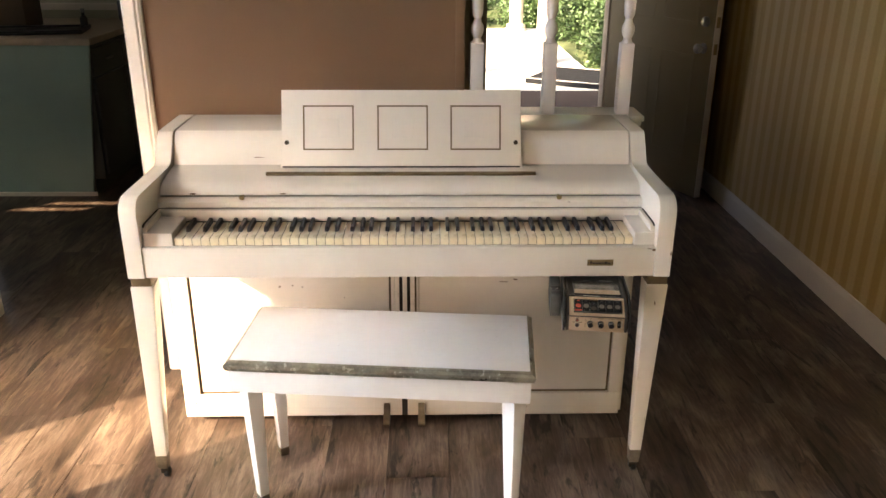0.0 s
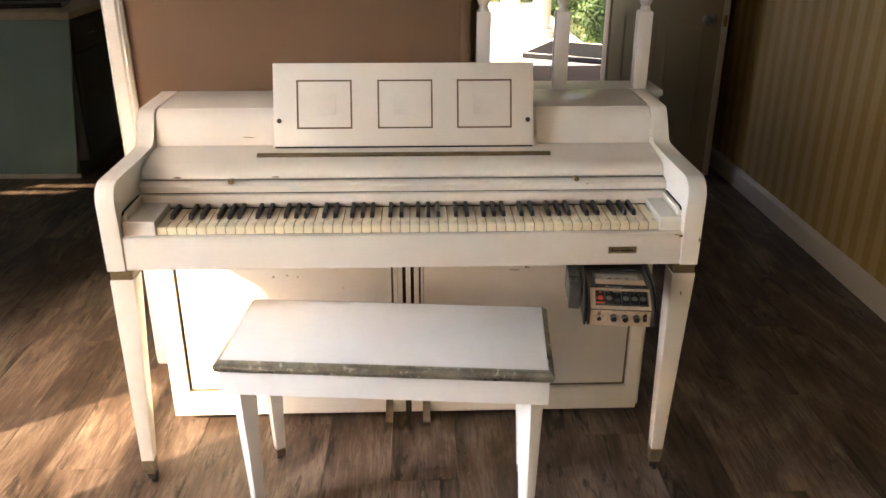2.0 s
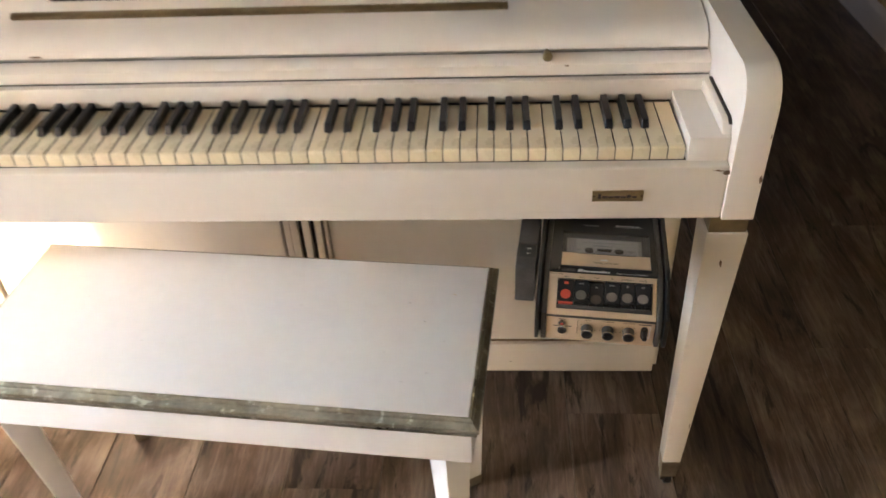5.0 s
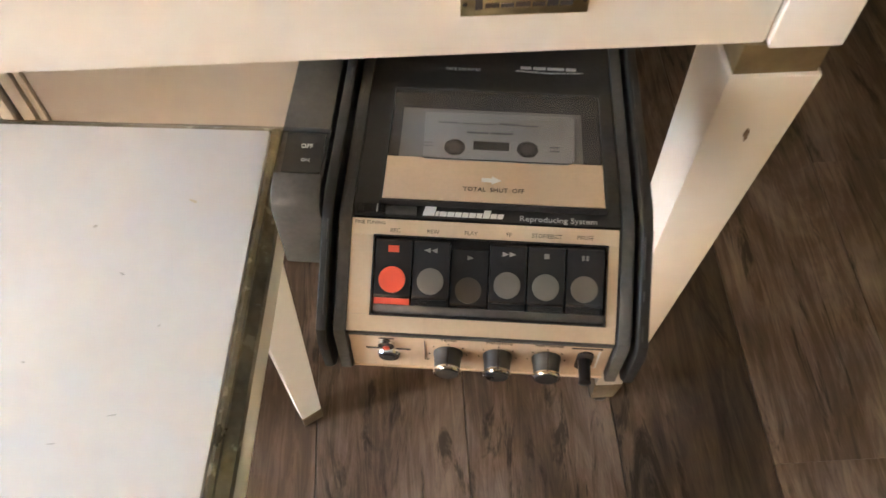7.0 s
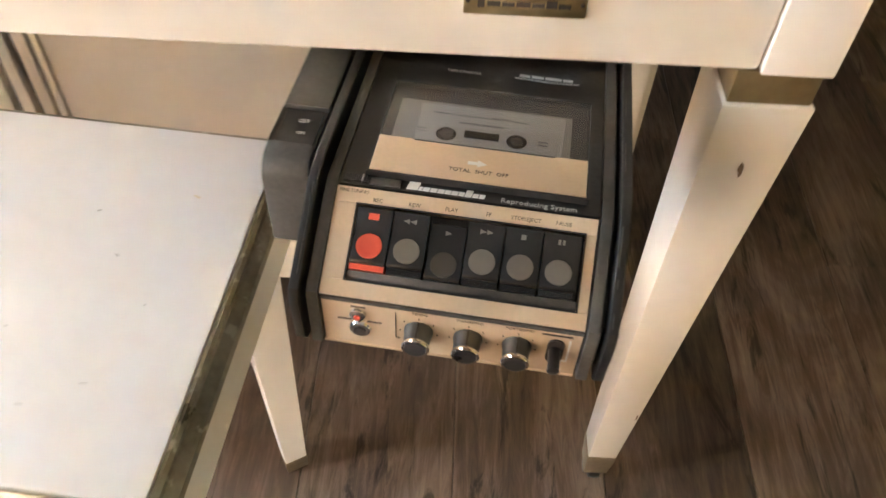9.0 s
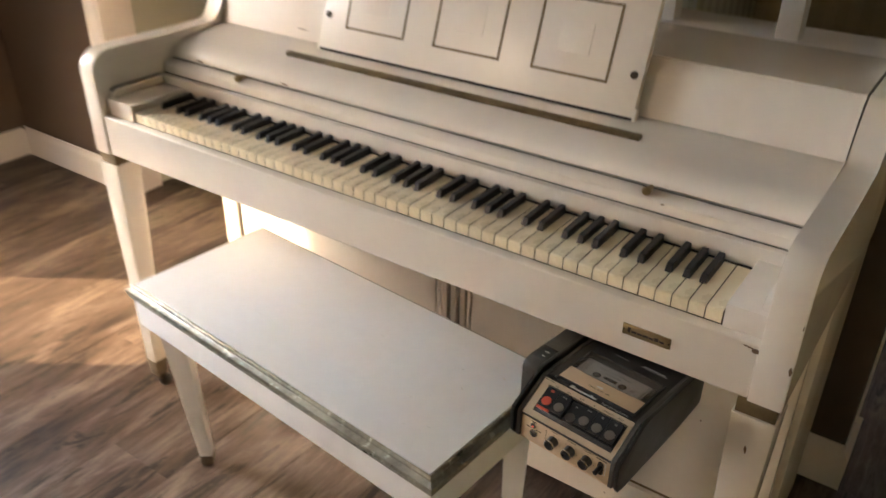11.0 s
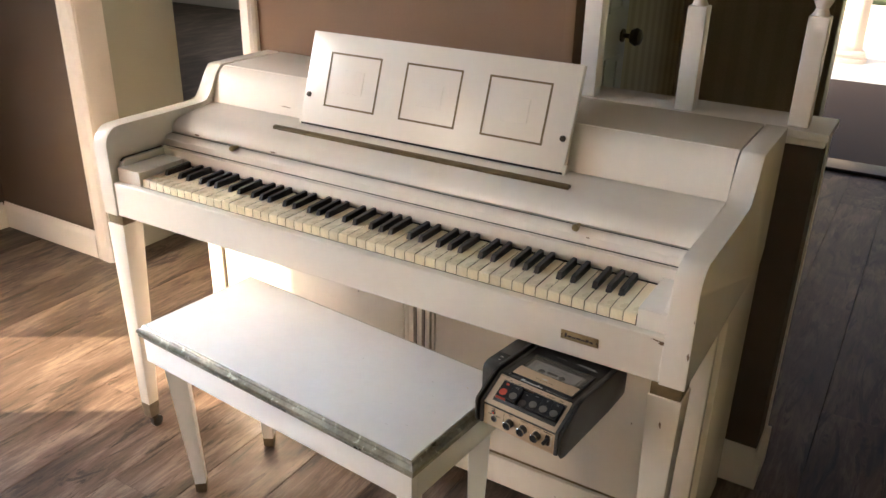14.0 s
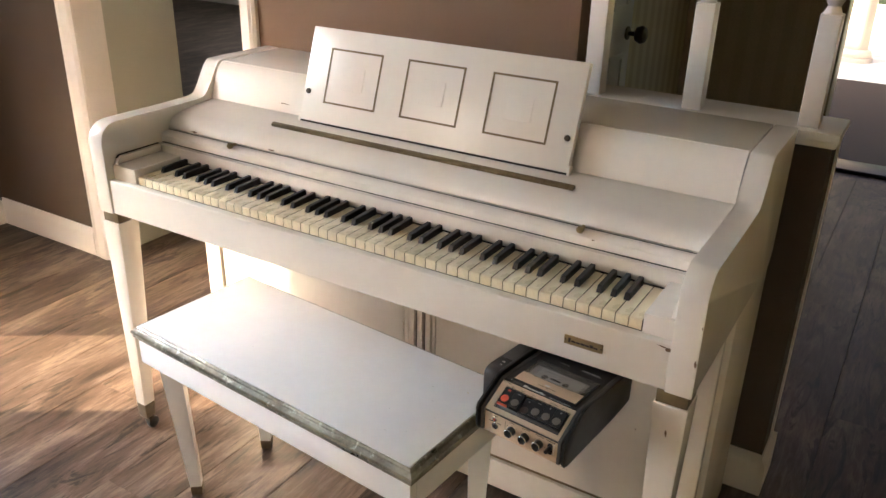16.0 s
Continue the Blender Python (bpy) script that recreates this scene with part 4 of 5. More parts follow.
PEDAL = [(-0.115, 0.030), (-0.118, 0.037), (-0.108, 0.043), (-0.06, 0.050), (-0.02, 0.062), (0.0, 0.078), (0.0, 0.068), (-0.02, 0.052), (-0.06, 0.040), (-0.10, 0.033)]
for x in (-0.074, 0.040):
    part("pedal", prism([(LB - 0.0105 + a * 0.55, b) for a, b in PEDAL], x - 0.011, x + 0.011, "x", 0.002), PEDAL_METAL, piano, "dull tarnished brass pedal")
latch = part("side_latch", box(0.690, 0.703, 0.276, 0.2895, 0.628, 0.658, 0.003), DARK_BRASS, piano, "small dark metal catch")

# music desk
TILT = math.degrees(math.atan2(0.073, 0.212))
desk = part("music_desk", box(-0.352, 0.352, 0.0, 0.016, 0.0, 0.223, 0.002), PAINT, piano, "tilted music desk with gilt squares")
desk.matrix_local = pose(-0.0145, 0.297, 0.8865, -TILT)
for cx in (-0.2145, 0.0035, 0.2185):
    part("gilt_square", ring_frame(cx - 0.0745, cx + 0.0745, 0.047, 0.178, 0.0045, -0.0012, 0.0005), GILT, desk)
    part("raised_square", box(cx - 0.0305, cx + 0.0305, -0.0016, 0.0004, 0.085, 0.139, 0.0004), PAINT, desk)
for x in (-0.337, 0.337):
    part("desk_screw", lathe([(0.003, -0.005), (0.0062, -0.004), (0.0068, -0.0005)], 14, at=(x, 0, 0.069), axis="y"), DARK_BRASS, desk, "small dark screw head")
for x in (-0.3535, 0.3535):
    part("desk_hinge", box(x - 0.003, x + 0.003, 0.0, 0.014, -0.006, 0.016, 0.001), PAINT, desk)
# Dark strip for the shadow under the desk's lower edge.
part("desk_shadow_line", box(-0.350, 0.350, 0.002, 0.014, -0.0045, -0.0002), GAP, desk)
ledge = part("music_ledge", prism([(0.238, 0.8740), (0.237, 0.8800), (0.241, 0.8835), (0.247, 0.8840), (0.251, 0.8810), (0.251, 0.8755)], -0.404, 0.376, "x", 0.001), GILT, piano, "gilt ledge moulding for sheet music")

# keys: one mesh for whites, one for blacks
bm = bmesh.new()
prism([(0.0, 0.7525), (0.0, 0.7695), (0.0012, 0.7712), (0.003, 0.772), (0.128, 0.772), (0.128, 0.7525)], -0.01105, 0.01105, "x", bm=bm)
white_me = bpy.data.meshes.new("white_key")
bmesh.ops.recalc_face_normals(bm, faces=bm.faces)
bmesh.ops.bevel(bm, geom=[e for e in bm.edges if all(v.co.z > 0.7715 for v in e.verts) and abs(e.verts[0].co.x - e.verts[1].co.x) < 1e-5], offset=0.0006, segments=1, affect="EDGES")
bm.to_mesh(white_me)
bm.free()
white_me.materials.append(IVORY)
white_me.materials.append(KEY_SIDE)
for f in white_me.polygons:
    if abs(f.normal.x) > 0.95:
        f.material_index = 1
bm = bmesh.new()
vs = [bm.verts.new(p) for p in ((-0.0060, 0.048, 0.765), (0.0060, 0.048, 0.765), (0.0060, 0.1278, 0.765), (-0.0060, 0.1278, 0.765), (-0.0046, 0.0560, 0.7845), (0.0046, 0.0560, 0.7845), (0.0046, 0.1278, 0.7865), (-0.0046, 0.1278, 0.7865))]
for f in ((3, 2, 1, 0), (4, 5, 6, 7), (0, 1, 5, 4), (1, 2, 6, 5), (2, 3, 7, 6), (3, 0, 4, 7)):
    bm.faces.new([vs[i] for i in f])
bmesh.ops.bevel(bm, geom=bm.edges[:], offset=0.0009, segments=1, affect="EDGES")
black_me = bpy.data.meshes.new("black_key")
bm.to_mesh(black_me)
bm.free()
black_me.materials.append(EBONY)
STEP = 1.2230 / 52
for i in range(52):
    k = new("white_key", white_me)
    k.parent = piano
    k.location = (-0.6115 + STEP * (i + 0.5), 0, random.uniform(-0.0004, 0.0004))
    if i % 7 in (0, 2, 3, 5, 6) and i < 51:
        nudge = {0: 0.0, 2: -0.002, 3: 0.002, 5: -0.003, 6: -0.0005}[i % 7]
        k = new("black_key", black_me)
        k.parent = piano
        k.location = (-0.6115 + STEP * (i + 1) + nudge, 0, random.uniform(-0.0004, 0.0004))

# ---- bench ----
bench = group_at("piano_bench", pose(-0.053, -0.053, 0.0, 0, 0, -5.2), "white piano bench with a worn gilt edge, before the piano", "bench")
W, D = 0.386, 0.157
part("seat", box(-W, W, -D, D, 0.488, 0.507, 0.003), BENCH_PAINT, bench, "smooth white bench seat")
EDGE = [(0.0005, 0.4785), (0.0005, 0.5050), (0.003, 0.5050), (0.0055, 0.5025), (0.0060, 0.4990), (0.0095, 0.4965), (0.0140, 0.4945), (0.0150, 0.4890), (0.0120, 0.4850), (0.0115, 0.4785)]
for side in range(4):
    half, off = (W, D) if side % 2 == 0 else (D, W)
    bm = bmesh.new()
    ends = []
    for s in (-1, 1):
        ends.append([bm.verts.new((s * (half + d), -(off + d), z)) for d, z in EDGE])
    for i in range(len(EDGE)):
        j = (i + 1) % len(EDGE)
        bm.faces.new((ends[0][i], ends[0][j], ends[1][j], ends[1][i]))
    bm.faces.new(ends[0])
    bm.faces.new(ends[1][::-1])
    bm.transform(Matrix.Rotation(math.pi / 2 * side, 4, "Z"))
    part("edge_moulding", bm, MOULD, bench, "worn greenish gilt moulding")
part("seat_base", box(-W + 0.015, W - 0.015, -D + 0.015, D - 0.015, 0.470, 0.4875), BENCH_PAINT, bench)
for y in (-D - 0.004, D - 0.014):
    part("apron", box(-W - 0.004, W + 0.004, y, y + 0.018, 0.412, 0.4780, 0.002), BENCH_PAINT, bench)
for x in (-W - 0.004, W - 0.014):
    part("apron", box(x, x + 0.018, -D + 0.0145, D - 0.0145, 0.412, 0.4780, 0.002), BENCH_PAINT, bench)
for sx in (-1, 1):
    for sy in (-1, 1):
        tx, ty, lx = sx * (W - 0.037), sy * (D - 0.037), sx * (W - 0.032)
        ly = {(-1, -1): -0.085, (1, -1): -0.115, (-1, 1): 0.146, (1, 1): 0.106}[(sx, sy)]
        spin = 45 if sy < 0 else 35
        leg = part("leg", taper((lx, ly), 0.027, 0.030, (tx, ty), 0.049, 0.4695, turn=spin), BENCH_PAINT, bench)
        part("ferrule", taper((lx, ly), 0.026, 0.004, (lx, ly), 0.0285, 0.0298, 0.001, turn=spin), PEDAL_METAL, leg, "dull brass foot ferrule")
        part("glide", lathe([(0.008, 0.0), (0.009, 0.0038)], 12, at=(lx, ly, 0)), DARK_BRASS, leg)
for k, (x, y, a, b, turn) in enumerate(((0.338, 0.085, 0.0055, 0.0018, -20), (0.300, 0.020, 0.0040, 0.0009, -30), (0.270, 0.060, 0.0030, 0.0012, 25), (0.318, -0.085, 0.0050, 0.0006, 10), (0.250, -0.050, 0.0018, 0.0010, 0), (0.335, -0.020, 0.0022, 0.0008, 60), (0.285, -0.105, 0.0060, 0.0005, 5), (0.10, 0.04, 0.0025, 0.0010, 40), (-0.12, -0.06, 0.0030, 0.0008, -15), (-0.25, 0.03, 0.0022, 0.0009, 70))):
    rnd = random.Random(90 + k)
    a, b = a * 0.6, b * 0.7
    ring = [(a * (0.6 + 0.8 * rnd.random()) * math.cos(q * 0.785), b * (0.6 + 0.8 * rnd.random()) * math.sin(q * 0.785)) for q in range(8)]
    part("seat_mark", prism(ring, 0.0, 0.0003, "z"), WORN_CREAM if k == 0 else WORN_GREY, bench, "yellowed stain on the seat" if k == 0 else "small grey scuff on the seat").matrix_local = pose(x, y, 0.5069, 0, 0, turn)

# ---- tape player under the keyboard ----
deck = group_at("tape_player", pose(0.4895, -0.1805, 0.6275, -2.5, 0, -6.7), "black cassette player with champagne control panel, hung under the keyboard", "tape player")
HW, BW = 0.0700, 0.0765
ANG = math.degrees(math.atan2(0.029, 0.0475))
SIDE = [(0.012, -0.0460), (0.000, -0.0440), (-0.0055, -0.036), (-0.0085, -0.002), (-0.006, 0.006), (0.044, 0.0365), (0.050, 0.0395), (0.058, 0.0405), (0.216, 0.0405), (0.222, 0.037), (0.224, -0.026), (0.16, -0.0345)]
part("housing", prism([(0.005, -0.041), (0.005, -0.014), (0.052, 0.0145), (0.053, 0.0326), (0.211, 0.0326), (0.211, -0.02), (0.030, -0.041)], -HW, HW, "x"), BLACK, deck, "scuffed black plastic housing")
RIM = [(0.006, -0.0415), (-0.0030, -0.0410), (-0.0045, -0.0010), (-0.0035, 0.0025), (0.0475, 0.0332), (0.0515, 0.0345), (0.211, 0.0345), (0.211, -0.02), (0.030, -0.0415)]
GROOVE = [(0.012, -0.041), (0.006, -0.036), (0.006, -0.004), (0.052, 0.022), (0.211, 0.024), (0.211, -0.02), (0.030, -0.041)]
for s in (-1, 1):
    a, b = sorted((s * (HW + 0.0002), s * BW))
    part("housing_rim", prism(RIM, a, b, "x", 0.0009), DUSTY, deck, "dusty black rim beside the panel")
    a, b = sorted((s * (BW + 0.0002), s * 0.0793))
    part("side_groove", prism(GROOVE, a, b, "x"), BLACK, deck)
    a, b = sorted((s * 0.0795, s * 0.0850))
    cheek = part("side_cheek", prism(SIDE, a, b, "x", 0.0016), BLACK, deck, "thick black side cheek")
    rnd = random.Random(41 + s)
    for p, q, count in ((Vector((-0.005, 0.0072)), Vector((0.043, 0.0364)), 4), (Vector((0.060, 0.0404)), Vector((0.150, 0.0404)), 3)):
        side = Vector((-(q - p).y, (q - p).x)).normalized()
        for i in range(count):
            f = rnd.uniform(0.0, 0.92)
            u, v = p.lerp(q, f), p.lerp(q, min(1.0, f + rnd.uniform(0.08, 0.40)))
            t = side * rnd.uniform(0.0003, 0.0005)
            x = s * (0.0795 + rnd.uniform(0.0016, 0.0024))
            part("edge_scuff", prism([tuple(u - t), tuple(v - t), tuple(v + t), tuple(u + t)], x - 0.0002, x + 0.0002, "x"), SCUFF, cheek, "pale scuff along the edge")
# long cracked scuff on the housing rim
rnd = random.Random(7)
bm = bmesh.new()
x, y = -0.0752, 0.1640
while y > 0.058:
    step = rnd.uniform(0.002, 0.006)
    nx = -0.0738 + 0.0012 * math.sin(y * 90) + rnd.uniform(-0.0005, 0.0005)
    w = rnd.choice((0.00012, 0.0002, 0.0003))
    if rnd.random() > 0.15:
        prism([(x - w, y), (x + w, y), (nx + w, y - step), (nx - w, y - step)], 0.0344, 0.0347, "z", bm=bm)
    x, y = nx, y - step
part("edge_scuff", bm, SCUFF, deck, "pale cracked scuff line on the rim")

# sloping control panel round a sunken key well
bm = box(-HW, 0.0690, 0.0, 0.0088, -0.004, 0.0025)
box(-HW, 0.0690, 0.0502, 0.0588, -0.004, 0.0025, bm=bm)
box(-HW, -0.0580, 0.0089, 0.0501, -0.004, 0.0025, bm=bm)
box(0.0634, 0.0690, 0.0089, 0.0501, -0.004, 0.0025, bm=bm)
top = part("control_panel", bm, ALU, deck, "champagne aluminium control panel")
top.matrix_local = pose(0, -0.001, -0.001, ANG)
part("key_well", box(-0.0580, 0.0634, 0.0088, 0.0502, -0.0060, -0.0045), BLACK, top)
part("well_rim", ring_frame(-0.0584, 0.0638, 0.0084, 0.0506, 0.0008, 0.0024, 0.0030), BLACK, top).matrix_local = Matrix(((1, 0, 0, 0), (0, 0, 1, 0), (0, 1, 0, 0), (0, 0, 0, 1)))
part("well_rail", prism([(0.0090, -0.0044), (0.0090, 0.0004), (0.0100, 0.0012), (0.0142, 0.0022), (0.0142, -0.0044)], -0.0576, 0.0630, "x", 0.0004), DUSTY, top, "dusty black rail under the keys")
NAMES = ("REC", "REW", "PLAY", "FF", "STOP/EJECT", "PAUSE")
PITCH = 0.01973
for i in range(6):
    x = -0.0568 + PITCH * i
    down, slip = (0.0042, 0.0026) if i == 2 else (0.0, 0.0)
    prof = [(0.0178, -0.0044), (0.0178, 0.0060), (0.0186, 0.0070), (0.0200, 0.0074), (0.0355, 0.0052), (0.0472, 0.0068), (0.0480, 0.0060), (0.0480, -0.0044)]
    key = part("deck_key", prism([(a - slip, b - down) if b > 0 else (a - slip, b) for a, b in prof], x + 0.0003, x + PITCH - 0.0005, "x", 0.0007), KEY_BLACK, top, "black piano-style tape key")
    mid = x + PITCH / 2 - 0.0003
    disc = part("key_disc", lathe([(0.0069, -0.0006), (0.0069, 0.0003), (0.0065, 0.0004), (0.0045, 0.0001), (0.0020, 0.0000)], 28), RED if i == 0 else BUTTON_DIM if i == 2 else BUTTON, key)
    disc.matrix_local = pose(mid, 0.0273 - slip * 1.4, 0.0066 - down, -8.1)
    bm = box(x + 0.0006, x + PITCH - 0.0008, 0.0146 - slip, 0.0177 - slip, -0.0044, 0.0048 - down)
    if i not in (0, 2):
        for k in range(15):
            a = x + 0.0012 + 0.00118 * k
            box(a, a + 0.0006, 0.0142, 0.0177, -0.003, 0.0054, bm=bm)
    part("key_lip", bm, RED if i == 0 else KEY_BLACK, key, "ribbed front lip of the key" if i not in (0, 2) else "")
    y, z = 0.0432 - slip, 0.0063 - down
    h0, h1 = z - 0.0006, z + 0.0003
    if i == 0:
        part("key_mark", box(mid - 0.0027, mid + 0.0029, y - 0.0017, y + 0.0017, h0, h1), RED, key)
    elif i in (1, 2, 3):
        bm = bmesh.new()
        s = -1 if i == 1 else 1
        for k in ((-0.0030, 0.0006) if i != 2 else (-0.0012,)):
            prism([(mid + s * k, y - 0.0013), (mid + s * (k + 0.0034), y), (mid + s * k, y + 0.0013)], h0, h1, "z", bm=bm)
        part("key_mark", bm, GREY_INK, key)
    elif i == 4:
        part("key_mark", box(mid - 0.0013, mid + 0.0013, y - 0.0013, y + 0.0013, h0, h1), GREY_INK, key)
    else:
        bm = box(mid - 0.0017, mid - 0.0005, y - 0.0013, y + 0.0013, h0, h1)
        box(mid + 0.0005, mid + 0.0017, y - 0.0013, y + 0.0013, h0, h1, bm=bm)
        part("key_mark", bm, GREY_INK, key)
    lettering("printed_word", NAMES[i], 0.0030, pose(mid, 0.0529 + 0.0002 * i, 0.0026), INK, top)
lettering("printed_word", "FINE TUNING", 0.0026, pose(-0.0605, 0.0566, 0.0026), INK, top)

# front face with lamp, socket and knobs
FR = part("front_panel", box(-HW + 0.0004, 0.0690, -0.0022, 0.0, -0.0412, -0.0034, 0.0005), ALU, deck, "champagne front strip")
FR.matrix_local = pose(0, 0.0005, 0.0, 2)
part("front_gap", box(-HW, 0.0690, -0.0030, 0.0045, -0.0033, -0.0008), DUSTY, FR)
part("front_foot", box(-HW, 0.0690, -0.0026, 0.004, -0.0424, -0.0413), ALU, FR, "bright folded lower edge")
part("pilot_lamp", lathe([(0.0024, -0.0050), (0.0044, -0.0042), (0.0046, -0.0024)], 18, at=(-0.0498, 0, -0.0128), axis="y"), CHROME, FR, "small chrome pilot lamp")
part("pilot_lens", lathe([(0.0008, -0.0060), (0.0018, -0.0056), (0.0019, -0.0051)], 12, at=(-0.0496, 0, -0.0132), axis="y"), RED, FR)
part("socket_ring", lathe([(0.0034, -0.0042), (0.0056, -0.0038), (0.0064, -0.0024)], 22, at=(-0.0490, 0, -0.0262), axis="y"), CHROME, FR, "chrome jack socket")
part("socket_hole", lathe([(0.0034, -0.0048), (0.0035, -0.0043)], 16, at=(-0.0490, 0, -0.0262), axis="y"), GAP, FR)
part("printed_line", box(-0.0295, -0.0290, -0.0026, -0.0023, -0.0300, -0.0075), INK, FR)
part("printed_line", box(-0.0289, -0.0270, -0.0026, -0.0023, -0.0300, -0.0294), INK, FR)
for x, word in ((-0.0168, "TEMPO"), (0.0098, "PIANISSIMO"), (0.0360, "FORTISSIMO")):
    kn = part("knob", lathe([(0.0079, -0.0024), (0.0079, -0.0040), (0.0074, -0.0052), (0.0070, -0.0100), (0.0068, -0.0120)], 28, at=(x, 0, -0.0205), axis="y"), KNOB, FR, "grey knob with a silver rim")
    part("knob_rim", lathe([(0.0070, -0.0121), (0.0076, -0.0130), (0.0076, -0.0140), (0.0069, -0.0146), (0.0060, -0.0144)], 28, at=(x, 0, -0.0205), axis="y"), CHROME, kn, "bright silver rim")
    part("knob_face", lathe([(0.0060, -0.0143), (0.0059, -0.0149), (0.0040, -0.0146)], 28, at=(x, 0, -0.0205), axis="y"), KEY_BLACK, kn, "black knob face")
    part("knob_mark", box(x - 0.0005, x + 0.0005, -0.0122, -0.0030, -0.0131, -0.0122), INK, kn)
    for a in range(-150, 151, 50):
        u, w = x + 0.0102 * math.sin(radians(a)), -0.0205 + 0.0102 * math.cos(radians(a))
        part("dial_tick", box(u - 0.0004, u + 0.0004, -0.0026, -0.0023, w - 0.0004, w + 0.0004), INK, FR)
    lettering("printed_word", word, 0.0027, Matrix.Translation((x + 0.0004, -0.0023, -0.0062)) @ pose(0, 0, 0, 90), INK, FR)
for a, b, z in ((-0.0535, -0.0455, -0.0070), (-0.0610, -0.0530, -0.0188), (-0.0450, -0.0370, -0.0188), (0.0480, 0.0640, -0.0066)):
    part("printed_bar", box(a, b, -0.0026, -0.0023, z - 0.0006, z + 0.0006), INK, FR)
part("slide_slot", prism([(0.0562 + u, -0.0205 + w) for u, w in arc(0, 0.006, 0.0044, 0, 180, 8) + arc(0, -0.006, 0.0044, 180, 360, 8)], -0.0032, -0.0022, "y"), GAP, FR, "dark oval switch slot")
part("slide_switch", lathe([(0.0034, -0.0033), (0.0032, -0.0150), (0.0034, -0.0162), (0.0022, -0.0170)], 16, at=(0.0560, 0, -0.0190), axis="y"), KEY_BLACK, FR, "black lever switch")
part("printed_line", prism([(0.0628, -0.0095), (0.0637, -0.0095), (0.0637, -0.0292), (0.0600, -0.0292), (0.0600, -0.0284), (0.0628, -0.0284)], -0.0026, -0.0023, "y"), WHITE_INK, FR)

# tape compartment
part("deck_plate", box(-HW + 0.0003, HW - 0.0003, 0.0485, 0.210, 0.0327, 0.0330), BLACK, deck)
bay = part("tape_bay", box(-0.0545, 0.0605, 0.0865, 0.1380, 0.0331, 0.0334), GREY_BLACK, deck, "dark cassette bay")
part("bay_floor", box(-0.0495, 0.0515, 0.0865, 0.1265, 0.0334, 0.0336), TAPE_BAY, deck)
tape = part("cassette", prism([(-0.0355, 0.0846), (0.0425, 0.0846), (0.0465, 0.0905), (0.0475, 0.1215), (0.0460, 0.1230), (-0.0358, 0.1222), (-0.0370, 0.1205), (-0.0362, 0.0900)], 0.0337, 0.0356, "z", 0.0005), TAPE, deck, "grey compact cassette")
for x, y in ((-0.0191, 0.0960), (0.0209, 0.0966)):
    hub = part("spool_hole", lathe([(0.0058, 0.0), (0.0058, 0.0003)], 24, at=(x, y, 0.0356)), GAP, tape)
    part("spool_hub", lathe([(0.0036, 0.0002), (0.0036, 0.0004), (0.0028, 0.0005)], 18, at=(x, y, 0.0356)), BUTTON_DIM, hub)
part("tape_window", box(-0.0089, 0.0108, 0.0950, 0.1010, 0.0356, 0.0359), GAP, tape)
for a, b, y, tall in ((-0.0290, -0.0180, 0.1140, 0.0008), (-0.0160, 0.0030, 0.1138, 0.0005), (0.0050, 0.0160, 0.1140, 0.0013), (0.0165, 0.0270, 0.1136, 0.0009), (-0.0130, -0.0010, 0.1068, 0.0012), (0.0000, 0.0130, 0.1068, 0.0012),
                      (-0.0362, -0.0310, 0.0985, 0.0006), (-0.0362, -0.0310, 0.0960, 0.0006), (0.0330, 0.0385, 0.0985, 0.0009), (0.0330, 0.0385, 0.0958, 0.0009)):
    part("printed_bar", box(a, b, y, y + tall, 0.0356, 0.0358), DIM_INK, tape)
cover = part("tape_window_cover", box(-0.0550, 0.0612, 0.0868, 0.1385, 0.0364, 0.0370), SMOKE, deck, "smoky clear cassette window")
cover.visible_shadow = False
part("cover_frame", ring_frame(-0.0566, 0.0628, 0.0562, 0.1400, 0.0012, 0.0331, 0.0372), GREY_BLACK, deck).matrix_local = Matrix(((1, 0, 0, 0), (0, 0, 1, 0), (0, 1, 0, 0), (0, 0, 0, 1)))
gold = part("cover_plate", prism([(-0.0552, 0.0577), (0.0613, 0.0577), (0.0613, 0.0867), (0.0440, 0.0867), (0.0420, 0.0845), (-0.0345, 0.0845), (-0.0365, 0.0867), (-0.0552, 0.0867)], 0.0334, 0.0376, "z", 0.0006), ALU, deck, "champagne plate with printed words")
lettering("printed_word", "TOTAL  SHUT  OFF", 0.0038, pose(0.0030, 0.0656, 0.0377), INK, gold)
part("arrow_mark", prism([(-0.0036, 0.0709), (0.0018, 0.0709), (0.0018, 0.0694), (0.0070, 0.0722), (0.0018, 0.0750), (0.0018, 0.0735), (-0.0036, 0.0735)], 0.0375, 0.0378, "z"), WHITE_INK, gold)
# slanted bars where the maker's mark stands, and the words beside it
spans = [(0.0060, 0.0061), (0.0018, 0.0030), (0.0036, 0.0030), (0.0036, 0.0030), (0.0034, 0.0030), (0.0032, 0.0030), (0.0034, 0.0030), (0.0030, 0.0030), (0.0036, 0.0050), (0.0032, 0.0030), (0.0030, 0.0030)]
a = -0.0335
for wide, tall in spans:
    part("brand_bar", prism([(a, 0.0503), (a + wide, 0.0503), (a + wide + tall * 0.2, 0.0503 + tall), (a + tall * 0.2, 0.0503 + tall)], 0.0330, 0.0333, "z"), WHITE_INK, deck)
    a += wide + 0.0004
lettering("printed_word", "Reproducing System", 0.0049, pose(0.0372, 0.0512, 0.0331), PALE_INK, deck)
lettering("printed_word", "TAPE COUNTER", 0.0029, pose(-0.0172, 0.1608, 0.0331), PALE_INK, deck)
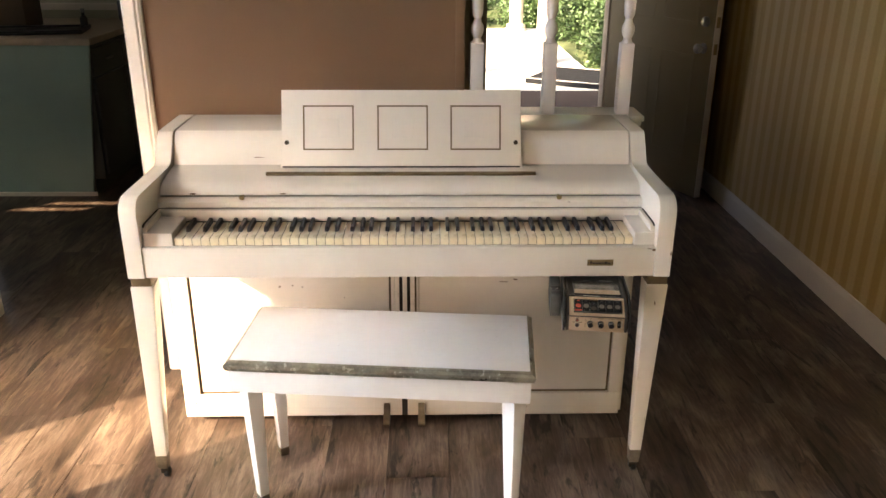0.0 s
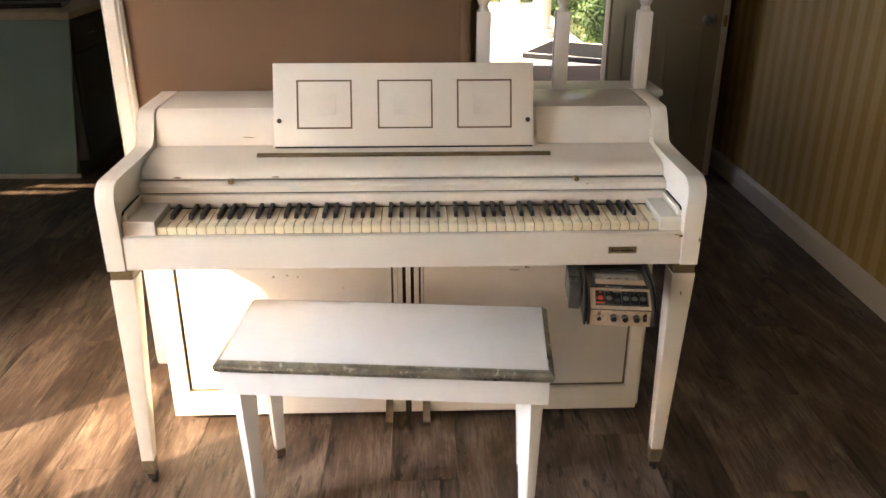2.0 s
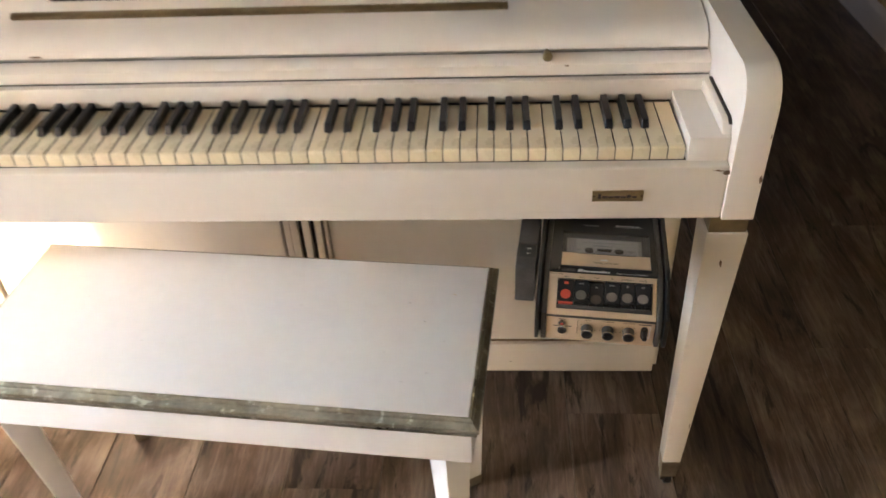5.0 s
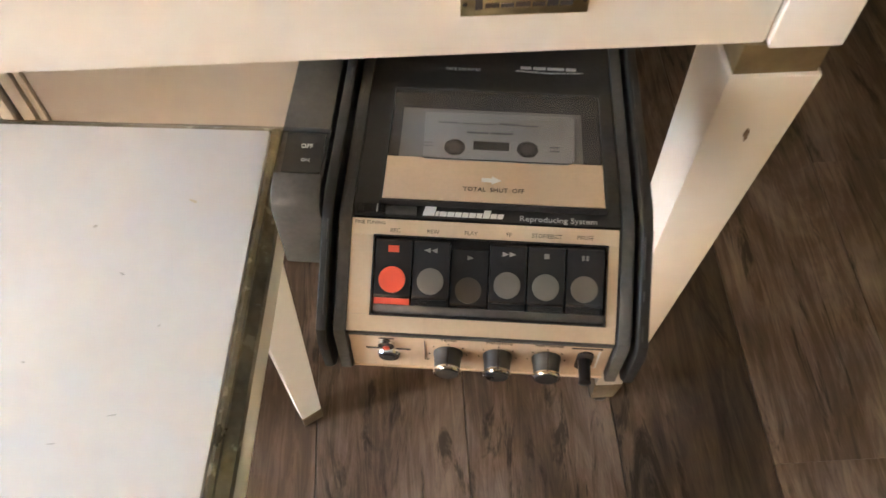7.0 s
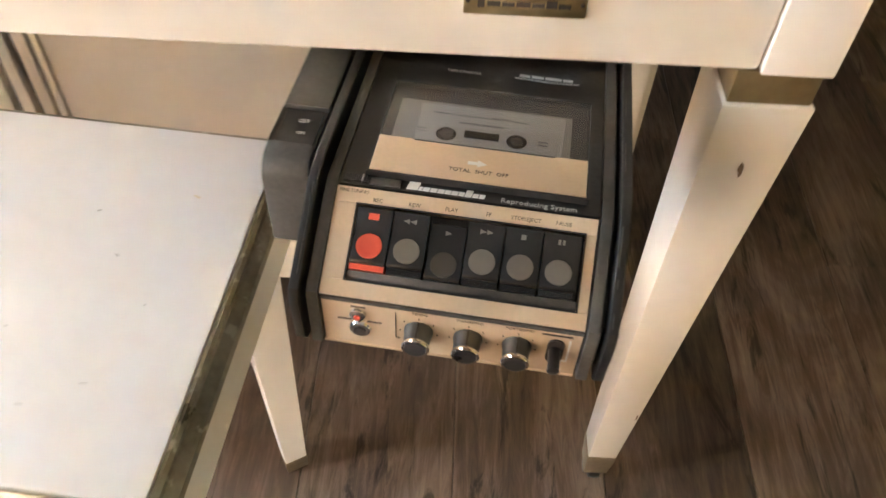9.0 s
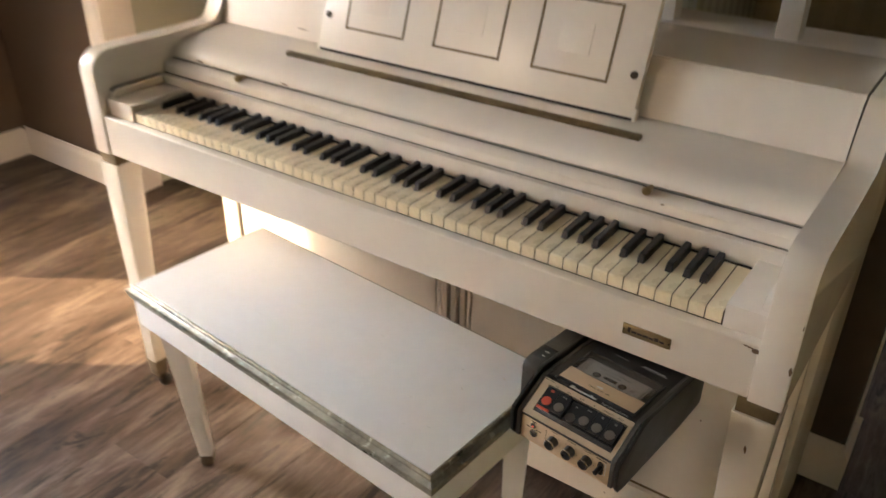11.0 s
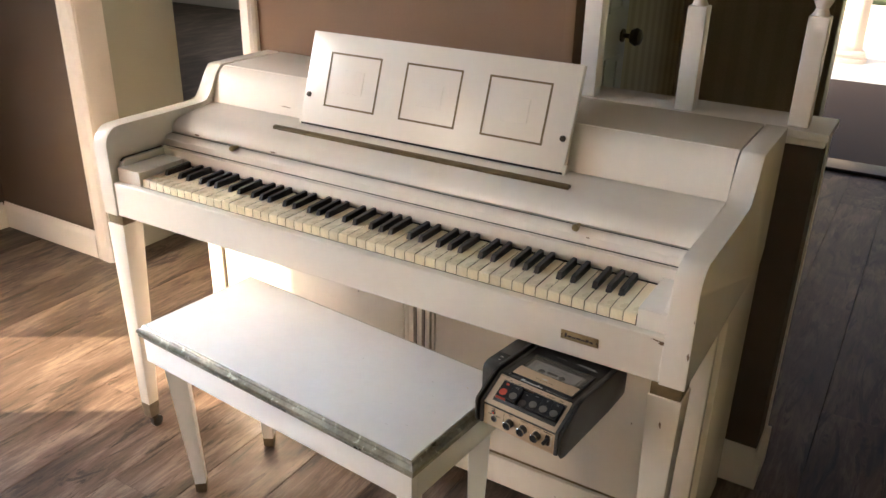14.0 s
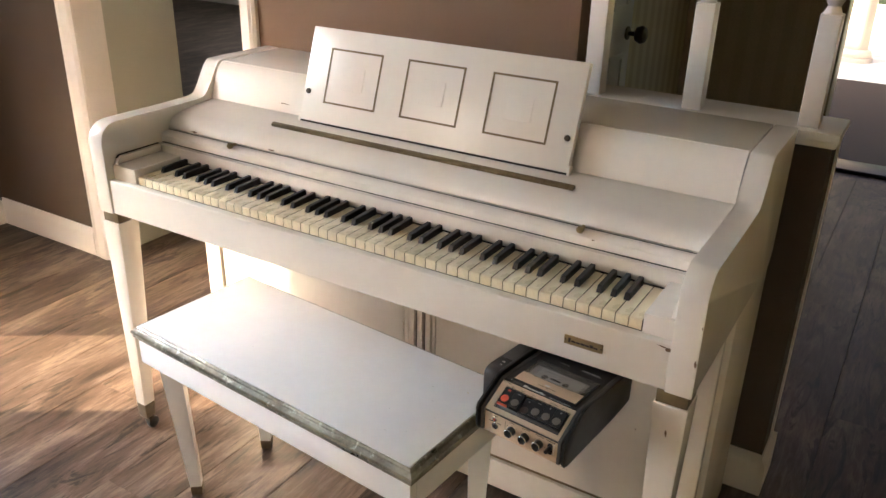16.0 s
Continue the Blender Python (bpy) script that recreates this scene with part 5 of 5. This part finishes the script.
for a, b in ((0.0170, 0.0235), (0.0245, 0.0320), (0.0330, 0.0430), (0.0440, 0.0500)):
    part("brand_bar", box(a, b, 0.1630, 0.1652, 0.0330, 0.0333), PALE_INK, deck)
part("brand_line", prism([(0.0140, 0.1612), (0.0340, 0.1600), (0.0540, 0.1612), (0.0540, 0.1616), (0.0340, 0.1605), (0.0140, 0.1616)], 0.0330, 0.0333, "z"), PALE_INK, deck)
bm = bmesh.new()
for k in range(12):
    box(-0.0674 + 0.00115 * k, -0.0668 + 0.00115 * k, 0.0500, 0.0552, 0.0326, 0.0350, bm=bm)
box(-0.0674, -0.0536, 0.0502, 0.0550, 0.0326, 0.0343, bm=bm)
part("tuning_wheel", bm, KEY_BLACK, deck, "ribbed black tuning wheel")
part("wheel_mark", box(-0.0576, -0.0570, 0.0502, 0.0550, 0.0344, 0.0352), PALE_INK, deck)
part("tuning_slot", box(-0.0530, -0.0368, 0.0499, 0.0556, 0.0329, 0.0338, 0.0004), DUSTY, deck, "dusty grey tuning scale")
# power switch box at its side
SWITCH = [(0.0585, -0.030), (0.0560, 0.022), (0.0590, 0.0290), (0.0640, 0.0325), (0.0735, 0.0345), (0.0740, 0.0312), (0.1060, 0.0312), (0.1068, 0.0345), (0.205, 0.0345), (0.205, -0.030)]
part("switch_box", prism(SWITCH, -0.1165, -0.0892, "x", 0.0022), DUSTY, deck, "dusty grey-black power switch box")
rock = part("rocker_switch", prism([(0.0752, 0.0305), (0.0752, 0.0330), (0.0880, 0.0322), (0.1020, 0.0350), (0.1026, 0.0305)], -0.1128, -0.0912, "x", 0.0006), KEY_BLACK, deck, "black rocker switch")
lettering("printed_word", "OFF", 0.0038, pose(-0.1008, 0.0935, 0.0338, 12), WHITE_INK, rock)
lettering("printed_word", "ON", 0.0032, pose(-0.1006, 0.0843, 0.0328, -5), WHITE_INK, rock)

# ---- floor boards ----
PLANK = plank_mesh()
rest_bm = bmesh.new()
for i in range(-46, 10):
    x = i * 0.192 + 0.03
    low = 1.07 if x < XW - 0.1 else YS
    high = 6.14 if x < -3.4 else 3.89 if x < -0.5 else YN
    for j in range(-5, 6):
        y0 = j * 1.214 + (i * 0.47) % 1.214
        a, b = max(y0, low), min(y0 + 1.2136, high)
        if b - a < 0.05 or x > 1.80:
            continue
        if -3.0 < x and b > -1.2 and a < 3.7:
            k = new("plank", PLANK)
            k.parent = floor
            k.location, k.scale = (x, (a + b) / 2, 0), (1, (b - a) / 1.212, 1)
        else:
            box(x - 0.0955, x + 0.0955, a, b, -0.008, 0.0, bm=rest_bm)
rest = part("plank_rest", rest_bm, BOARDS, floor)
rest["kind"] = "stuff"
